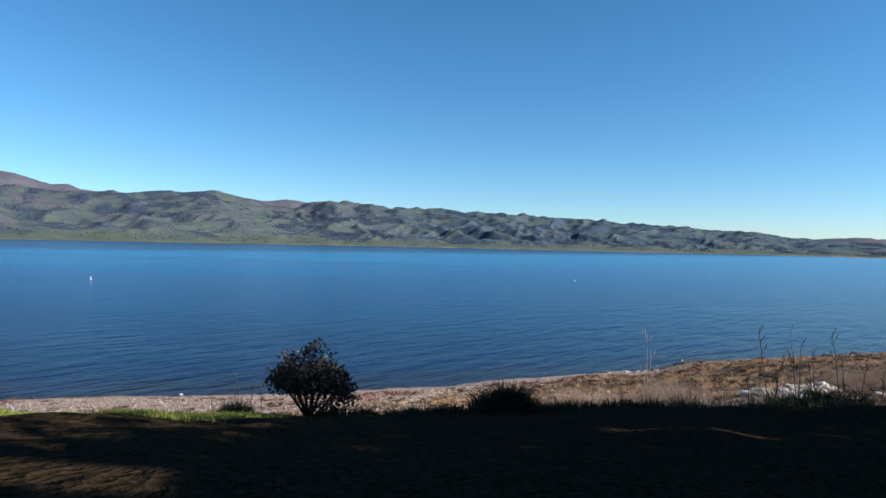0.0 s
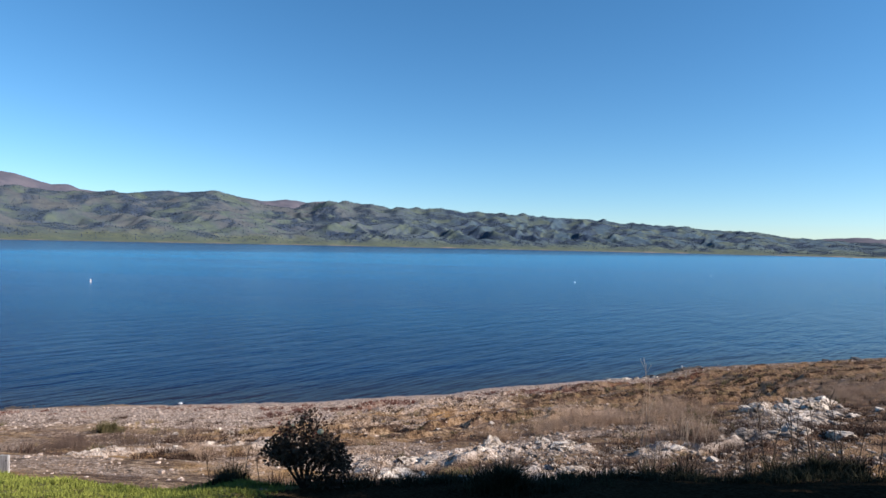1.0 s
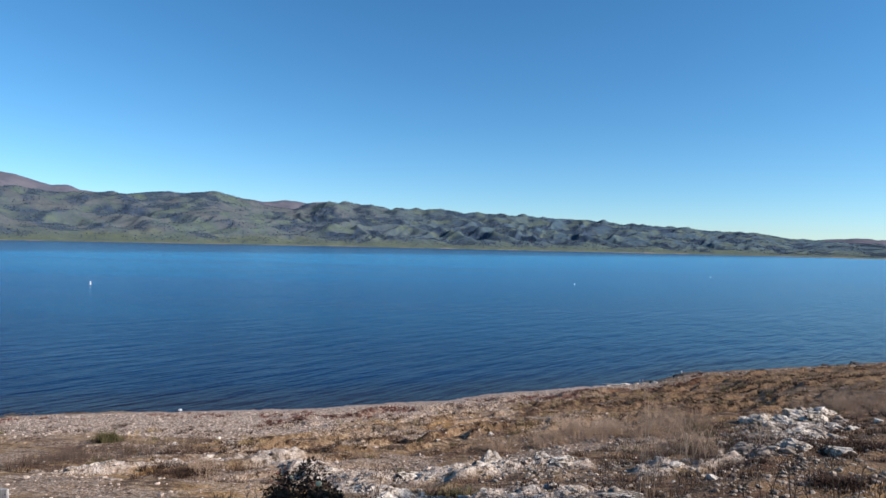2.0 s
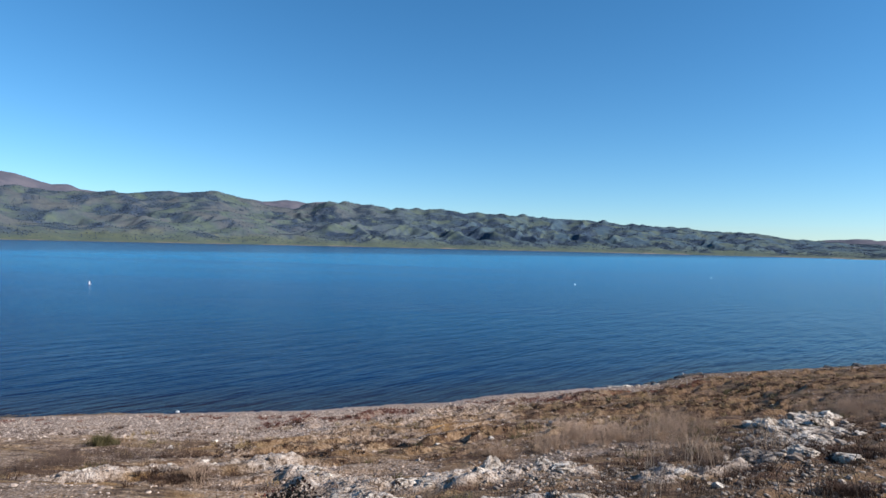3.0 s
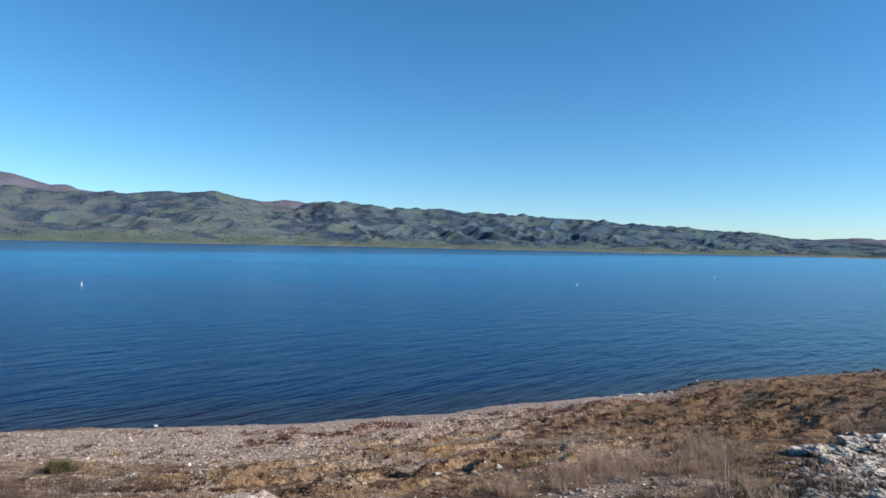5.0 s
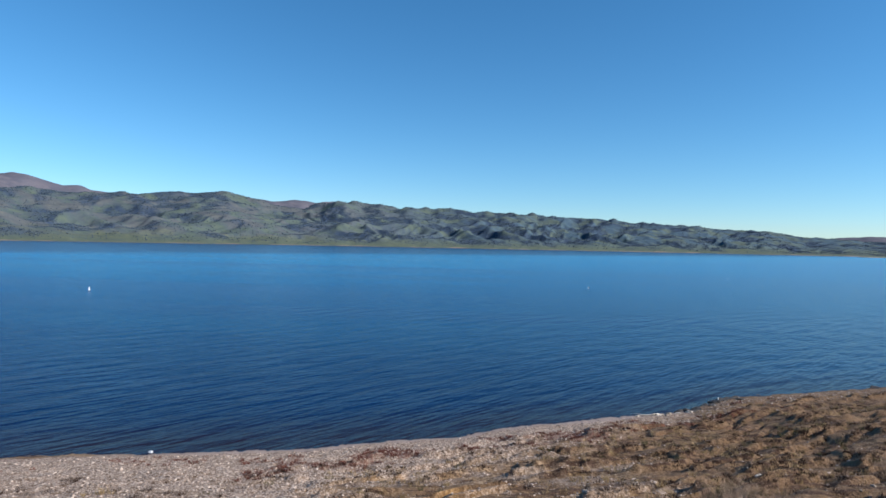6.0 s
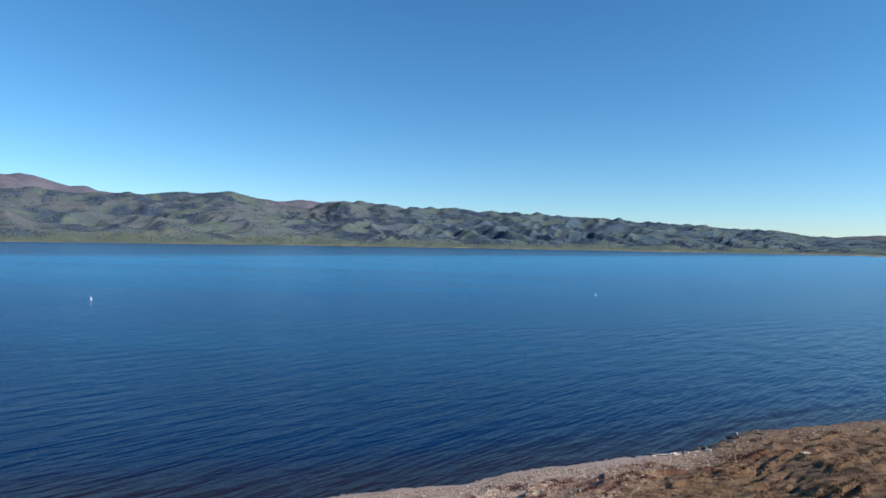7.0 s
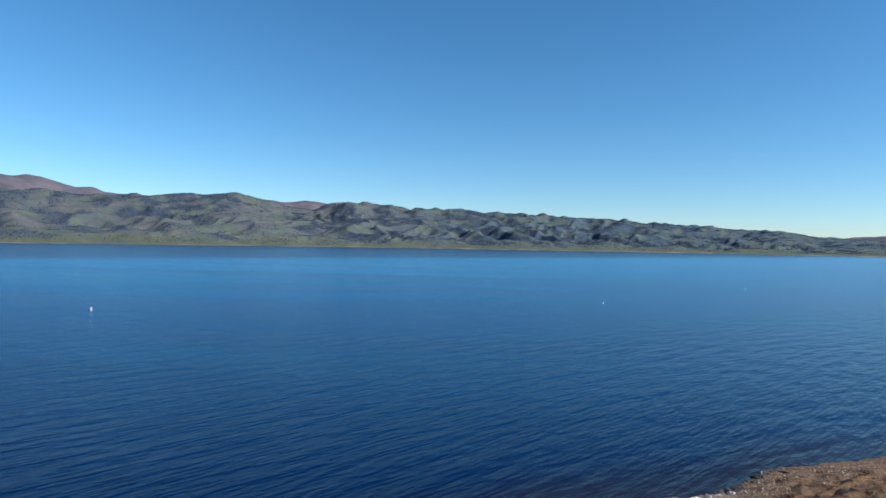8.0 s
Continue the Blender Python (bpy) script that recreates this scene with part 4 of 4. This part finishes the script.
def branches(bm, rng, start, reach, radius, count, lift, tips):
    for k in range(count):
        a = k * math.tau / count + rng.uniform(-0.4, 0.4)
        out = reach * rng.uniform(0.45, 1.0)
        end = Vector(start) + Vector((out * math.cos(a), out * math.sin(a), lift * rng.uniform(0.75, 1.1)))
        mid = Vector(start).lerp(end, 0.5) + Vector((rng.uniform(-1, 1), rng.uniform(-1, 1), 0.6)) * reach * 0.15
        tube(bm, (start, mid, end), (radius, radius * 0.6, radius * 0.2), 6)
        tips.append(tuple(end)), tips.append(tuple(mid.lerp(end, 0.5)))
        for _ in range(2):
            e2 = mid.lerp(end, rng.uniform(0.1, 0.6)) + Vector((rng.uniform(-1, 1), rng.uniform(-1, 1), rng.uniform(0.3, 1.0))) * reach * 0.4
            tube(bm, (mid, mid.lerp(e2, 0.6) + Vector((0, 0, 0.04 * reach)), e2), (radius * 0.5, radius * 0.3, radius * 0.12), 5)
            tips.append(tuple(e2))


def build_bush(x, y):
    z = land_at(x, y)
    thing = empty("bush", x, y, z - 0.03)
    thing.scale = (1.02, 1.0, 0.92)
    rng, tips = random.Random(8), []
    bm = bmesh.new()
    branches(bm, rng, (0, 0, 0), 0.30, 0.014, 9, 0.42, tips)
    part("woody_stem", bm, MAT_BARK, thing, "thin dark woody stems")
    tips = [t for t in tips if t[2] > 0.12] + [(-0.16, 0, 0.50), (-0.05, 0.02, 0.55), (0.02, 0.05, 0.60), (0.12, 0, 0.47), (0.22, 0.0, 0.38), (0.27, -0.02, 0.27), (-0.25, 0, 0.40), (0.3, 0.02, 0.18), (0.1, 0, 0.25), (-0.1, 0, 0.25), (0.2, 0.1, 0.2), (0.05, -0.05, 0.15), (0.15, -0.03, 0.12), (0.22, 0.0, 0.1), (-0.02, -0.06, 0.3), (0.12, -0.06, 0.35), (-0.14, -0.05, 0.4), (0.03, -0.04, 0.48)]
    v, f = leaf_cloud(np.random.default_rng(9), np.array(tips), 0.085, 4700, 0.034)
    part_mesh("foliage", mesh_from("foliage", v, f, MAT_LEAF), thing, "dense small dark grey-green leaves")
    v, f = leaf_cloud(np.random.default_rng(10), np.array([(0.03, 0.05, 0.62), (-0.2, 0.0, 0.55), (0.12, 0.03, 0.55), (0.05, -0.02, 0.5), (-0.1, -0.02, 0.48)]), 0.08, 170, 0.028)
    part_mesh("twig_leaves", mesh_from("twig_leaves", v, f, MAT_RED), thing, "reddish young leaves")
    for fx, fy, fz, r in ((0.16, -0.19, 0.575, 0.022), (-0.05, -0.17, 0.61, 0.012)):
        bm = bmesh.new()
        bmesh.ops.create_icosphere(bm, subdivisions=2, radius=r, matrix=Matrix.Translation((fx, fy, fz)))
        for vert in bm.verts:
            vert.co += 0.25 * r * Vector((noise.noise(vert.co * 90), noise.noise(vert.co * 90 + Vector((7, 0, 0))), 0))
        part("flower", bm, MAT_FLOWER, thing, "pale cream flower head")
    return tagged(thing, "rounded leafy dark green bush on the edge of the bank", "bush")


build_bush(-0.99, 6.9)


# ---- dead weed stalks ----
def build_stalk(x, y, height, mat, seed, label, group, radius=0.006, heads=5, lean=0.12):
    rng = random.Random(seed)
    z = land_at(x, y)
    thing = empty("weed_stalk", x, y, z - 0.03)
    bm = bmesh.new()
    a = rng.uniform(0, math.tau)
    pts = [Vector((lean * height * (u**1.5) * math.cos(a) + 0.01 * rng.uniform(-1, 1), lean * height * (u**1.5) * math.sin(a), height * u)) for u in (0, 0.25, 0.5, 0.75, 1.0)]
    tube(bm, pts, [radius * k for k in (1, 0.9, 0.75, 0.6, 0.35)], 6)
    stem = part("stem", bm, mat, thing)
    for k in range(heads):
        u = rng.uniform(0.45, 1.0)
        foot = pts[0].lerp(pts[4], u)
        b, ln = rng.uniform(0, math.tau), height * rng.uniform(0.05, 0.14)
        bm = bmesh.new()
        end = foot + Vector((0.5 * ln * math.cos(b), 0.5 * ln * math.sin(b), ln))
        tube(bm, (foot, foot.lerp(end, 0.5) + Vector((0, 0, 0.1 * ln)), end, end + Vector((0, 0, 0.22 * ln))), (radius * 0.4, radius * 0.35, radius * 0.7, radius * 0.3), 5)
        part("seed_head", bm, mat, stem)
    return tagged(thing, label, "weed", group)


rng = random.Random(12)
for x, y, h in ((2.72, 7.5, 0.84), (2.82, 7.65, 0.62), (2.98, 7.55, 0.78), (3.06, 7.7, 0.76), (3.14, 7.6, 0.6), (3.42, 7.7, 0.86), (3.5, 7.6, 0.62), (3.25, 7.8, 0.7), (3.72, 7.65, 0.58), (2.6, 7.6, 0.5), (3.33, 7.5, 0.5)):
    build_stalk(x, y, 0.88 * h, MAT_STALK_DARK, rng.randrange(9999), "thin dark dead weed stalk on the bank edge", "dark weed stalks", 0.0050, 7)
for x, y, h in ((-1.68, 7.45, 0.42), (-1.8, 7.5, 0.36), (-1.9, 7.6, 0.5), (-2.02, 7.55, 0.4), (-1.6, 7.6, 0.45)):
    build_stalk(x, y, h, MAT_STALK_DARK, rng.randrange(9999), "short dead weed stalk beside the bush", "weed stalks beside the bush", 0.004)
for x, y, h in ((3.45, 13.8, 2.25), (3.54, 13.95, 1.95), (3.38, 13.9, 1.7), (3.62, 13.8, 1.2), (3.3, 13.7, 1.0)):
    build_stalk(x, y, h, MAT_STALK_PALE, rng.randrange(9999), "tall thin pale dry weed stalk on the slope", "pale tall weed stalks", 0.0065, 6, 0.02)


# ---- arching dead canes beside the outcrop ----
def build_bramble(x, y, seed):
    rng = random.Random(seed)
    thing = empty("bramble", x, y, land_at(x, y) - 0.03)
    for k in range(11):
        a, reach, lift = rng.uniform(0, math.tau), rng.uniform(0.5, 1.1), rng.uniform(0.55, 1.0)
        foot = Vector((rng.uniform(-0.35, 0.35), rng.uniform(-0.2, 0.2), 0))
        out = Vector((math.cos(a), 0.6 * math.sin(a), 0)) * reach
        pts = [foot + out * u + Vector((0, 0, lift * 4 * u * (1 - u) * (1.15 - 0.3 * u))) for u in (0, 0.15, 0.3, 0.5, 0.7, 0.85, 0.97)]
        bm = bmesh.new()
        tube(bm, pts, [0.007, 0.0065, 0.006, 0.0055, 0.0045, 0.0035, 0.002], 6)
        part("cane", bm, MAT_STALK_PALE, thing)
    return tagged(thing, "tangle of pale arching dead bramble canes on the slope", "bramble", "dead brambles")


for k, (x, y) in enumerate(((7.9, 19.6), (8.5, 19.9), (5.6, 17.6))):
    build_bramble(x, y, 60 + k)


# ---- heap of bleached dead branches below the bank ----
def build_brushwood(x, y):
    rng = random.Random(71)
    thing = empty("brushwood", x, y, land_at(x, y))
    for k in range(14):
        a, length = math.pi + rng.gauss(0, 0.55), rng.uniform(0.5, 1.15)
        foot = Vector((rng.uniform(0.1, 0.5), rng.uniform(-0.25, 0.25), rng.uniform(0.03, 0.12)))
        pts = []
        for u in (0, 0.3, 0.6, 1.0):
            px, py = foot.x + length * u * math.cos(a) + 0.04 * rng.gauss(0, 1), foot.y + length * u * math.sin(a) * 0.6 + 0.04 * rng.gauss(0, 1)
            pts.append((px, py, max(0.02, foot.z + 0.1 * u * (1 - u)) + land_at(x + px, y + py) - land_at(x, y)))
        bm = bmesh.new()
        tube(bm, pts, (0.016, 0.013, 0.009, 0.004), 6)
        part("branch", bm, MAT_DRIFT, thing)
    return tagged(thing, "heap of thin bleached grey dead branches on the rubble", "branches")


build_brushwood(3.0, 14.1)


# ---- loose things ----
def build_post(x, y):
    thing = empty("wooden_stake", x, y, land_at(x, y) - 0.07)
    top = 7.76 - (land_at(x, y) - 0.07)
    bm = bmesh.new()
    bmesh.ops.create_cube(bm, size=1, matrix=Matrix.Translation((0, 0, top / 2)) @ Matrix.Diagonal((0.11, 0.03, top, 1)))
    bmesh.ops.bevel(bm, geom=bm.edges[:], offset=0.006, segments=2, affect="EDGES")
    for v in bm.verts:
        v.co.z += 0.012 * noise.noise(v.co * 14)
    board = part("board", bm, MAT_BOARD, thing, flat=True)
    bm = bmesh.new()
    bmesh.ops.create_cone(bm, cap_ends=True, segments=8, radius1=0.007, radius2=0.005, depth=0.008, matrix=Matrix.Translation((0.03, -0.018, top - 0.06)) @ Matrix.Rotation(radians(90), 4, "X"))
    part("nail", bm, MAT_DARKROCK, board)
    return tagged(thing, "short weathered grey wooden board standing in grass", "stake")


build_post(-5.06, 8.95)


def build_buoy(x, y, scale, label):
    thing = empty("buoy", x, y, 0)
    bm = bmesh.new()
    lathe(bm, [(r * scale, z * scale) for r, z in ((0.20, -0.4), (0.22, -0.36), (0.22, 0.72), (0.215, 0.78), (0.16, 0.95), (0.09, 1.12), (0.05, 1.2), (0.02, 1.24))])
    body = part("body", bm, MAT_BUOY, thing)
    bm = bmesh.new()
    lathe(bm, [(r * scale, z * scale) for r, z in ((0.223, 0.60), (0.228, 0.61), (0.228, 0.67), (0.223, 0.68))])
    part("band", bm, MAT_ORANGE, body, "orange warning band")
    bm = bmesh.new()
    lathe(bm, [(r * scale, z * scale) for r, z in ((0.21, -0.1), (0.36, -0.08), (0.38, 0.0), (0.36, 0.1), (0.21, 0.13))])
    part("float_collar", bm, MAT_BUOY, thing)
    return tagged(thing, label, "buoy", "buoys on the lake")


build_buoy(-86.0, 133.5, 0.6, "white can buoy floating on the lake")
build_buoy(27.8, 184.2, 0.36, "white can buoy floating farther out")
build_buoy(95.0, 262.5, 0.3, "small white can buoy far out on the lake")


def build_marker(x, y):
    thing = empty("marker_stake", x, y, land_at(x, y) - 0.05)
    bm = bmesh.new()
    tube(bm, ((0, 0, 0), (0.01, 0, 0.2), (0.0, 0.01, 0.3)), (0.03, 0.028, 0.026), 8)
    shaft = part("shaft", bm, MAT_DARKROCK, thing)
    bm = bmesh.new()
    tube(bm, ((0, 0.01, 0.29), (0.0, 0.01, 0.36), (0.0, 0.01, 0.45), (0.0, 0.01, 0.48)), (0.045, 0.05, 0.045, 0.02), 10)
    part("cap", bm, MAT_BUOY, shaft, "white cap")
    return tagged(thing, "short dark stake with a white cap", "stake")


build_marker(17.5, 55.5)


def build_log(x, y, turn):
    thing = empty("driftwood_log", x, y, 0.02)
    thing.matrix_basis = pose(x, y, land_at(x, y) + 0.04, 0, 2, turn) @ Matrix.Scale(0.7, 4)
    bm = bmesh.new()
    tube(bm, ((-1.3, 0.1, 0), (-0.7, 0.0, 0.05), (0, 0.06, 0.04), (0.6, 0.0, 0.08), (1.2, -0.1, 0.02)), (0.035, 0.07, 0.09, 0.08, 0.045), 10)
    for v in bm.verts:
        v.co += 0.02 * Vector((0, noise.noise(v.co * 5), noise.noise(v.co * 5 + Vector((3, 0, 0)))))
    part("trunk", bm, MAT_DRIFT, thing)
    for pts in (((-0.6, 0, 0.05), (-1.2, 0.3, 0.1), (-1.9, 0.35, 0.06)), ((-0.3, 0, 0.06), (-0.6, -0.2, 0.12), (-0.9, -0.25, 0.14)), ((0.5, 0, 0.06), (1.0, 0.2, 0.1), (1.6, 0.25, 0.05))):
        bm = bmesh.new()
        tube(bm, pts, (0.03, 0.022, 0.01), 7)
        part("limb", bm, MAT_DRIFT, thing)
    return tagged(thing, "bleached white driftwood log at the water's edge", "driftwood")


build_log(11.3, 50.95, 14)
for x, y, size, stretch in ((11.9, 51.15, 0.22, 1.6), (12.7, 51.5, 0.18, 1.4), (13.4, 51.8, 0.2, 1.6), (14.4, 52.3, 0.18, 1.3), (10.4, 50.6, 0.14, 1.5)):
    put_rock(rng.choice(BIG), x, y, size, rng, "pale flat rock at the water's edge", "pale rocks on the waterline", 0.3, stretch)
# unidentified small white shape, given a rock's form
stone = put_rock(SMALL[1], -18.1, 39.35, 0.14, random.Random(3), "small unidentified white shape on the waterline", "")
stone.data = stone.data.copy()
stone.data.materials[0] = MAT_BUOY
put_rock(BIG[1], 19.1, 48.5, 0.36, random.Random(5), "flat pale boulder on the grassy shore", "", 0.75, 1.6)
put_rock(SMALL[2], -1.63, 5.85, 0.05, random.Random(6), "small pale stone in the grass", "")
put_rock(SMALL[0], -1.25, 6.75, 0.05, random.Random(7), "small pale stone at the foot of the bush", "")


# ---- unseen oaks beside the start of the walk, added for their shade on the bank ----
# leaves are cut along these sun rays, so that spots of sun reach the bank
SUN_SPOTS = ((-1.15, 3.8, 0.10), (-1.0, 3.75, 0.08), (-0.72, 3.72, 0.07), (-0.58, 3.72, 0.06), (-1.05, 5.02, 0.06), (-0.92, 5.05, 0.05), (-0.78, 5.07, 0.04), (1.1, 5.4, 0.04), (1.7, 5.5, 0.05))


def build_tree(x, y, height, crown, seed):
    z = land_at(x, y)
    thing = empty("oak_tree", x, y, z - 0.1)
    rng, tips = random.Random(seed), []
    bm = bmesh.new()
    fork = height * 0.3
    tube(bm, ((0, 0, 0), (0.05, 0.04, fork * 0.5), (0.0, 0.1, fork), (0.1, 0.05, height * 0.55), (0.0, 0.0, height * 0.85)), (0.34, 0.26, 0.22, 0.14, 0.03), 12)
    part("trunk", bm, MAT_BARK, thing)
    bm = bmesh.new()
    branches(bm, rng, (0.0, 0.1, fork), crown * 0.95, 0.11, 7, height * 0.42, tips)
    branches(bm, rng, (0.1, 0.05, height * 0.5), crown * 0.8, 0.08, 6, height * 0.36, tips)
    part("limb", bm, MAT_BARK, thing)
    tips += [(crown * 0.75 * rng.uniform(-1, 1), crown * 0.75 * rng.uniform(-1, 1), height * rng.uniform(0.35, 0.92)) for _ in range(40)]
    v, f = leaf_cloud(np.random.default_rng(seed), np.array(tips), crown * 0.32, 15000, 0.17)
    leaf = v.reshape(-1, 4, 3).mean(1) + np.array((x, y, z - 0.1))
    keep = np.ones(len(leaf), bool)
    for gx, gy, gr in SUN_SPOTS:
        d = leaf - np.array((gx, gy, land_at(gx, gy)))
        keep &= np.linalg.norm(d - np.outer(d @ np.array(sun_dir), np.array(sun_dir)), axis=1) > gr + 0.06
    v = v.reshape(-1, 4, 3)[keep].reshape(-1, 3)
    b = (4 * np.arange(len(v) // 4))[:, None]
    f = (b + np.array([0, 1, 2])).tolist() + (b + np.array([0, 2, 3])).tolist()
    part_mesh("crown", mesh_from("crown", v, f, MAT_OAKLEAF), thing)
    return tagged(thing, "unseen broad evergreen oak with a dense dark crown", "tree", "oaks on the bank")


build_tree(8.5, 3.7, 5.4, 2.5, 51)
build_tree(13.2, 9.5, 8.0, 2.2, 55)
build_tree(6.5, 0.7, 5.4, 2.7, 52)
build_tree(10.3, -1.7, 8.0, 3.4, 53)
# added to block skylight behind the start of the walk
build_tree(-1.3, -5.6, 6.5, 3.0, 54)


# ---- woods on the far hills ----
def build_woods():
    rng = np.random.default_rng(77)
    v2, x2, y2, z2, w2 = HV.ravel(), HX.ravel(), HY.ravel(), HZ.ravel(), HW.ravel()
    ok = np.flatnonzero((v2 > 0.05) & (v2 < 1.03) & (np.abs(np.degrees(np.arctan2(x2, y2))) < 46))
    chance = 0.06 + w2[ok] + 0.5 * smooth(0.93, 1.0, v2[ok])
    i = rng.choice(ok, 60000, p=chance / chance.sum())
    n = len(i)
    x, y, z = x2[i] + rng.uniform(-5, 5, n), y2[i] + rng.uniform(-5, 5, n), z2[i]
    octa = np.array([(1, 0, 0), (0, 1, 0), (-1, 0, 0), (0, -1, 0), (0.1, 0.1, 1), (0, 0, -0.7)])
    tri = np.array([(0, 1, 4), (1, 2, 4), (2, 3, 4), (3, 0, 4), (1, 0, 5), (2, 1, 5), (3, 2, 5), (0, 3, 5)])
    s = rng.uniform(0.7, 1.9, n)
    v = octa[None] * rng.uniform(0.7, 1.3, (n, 6, 1)) * s[:, None, None]
    v = v + np.stack([x, y, z + 0.35 * s], 1)[:, None]
    f = (tri[None] + 6 * np.arange(n)[:, None, None]).reshape(-1, 3)
    return tagged(new("far_woods", mesh_from("far_woods", v.reshape(-1, 3), f, MAT_HAZED_WOODS)), "scattered dark oaks on the far hills, with haze in their colour", "woods", kind="stuff")


build_woods()
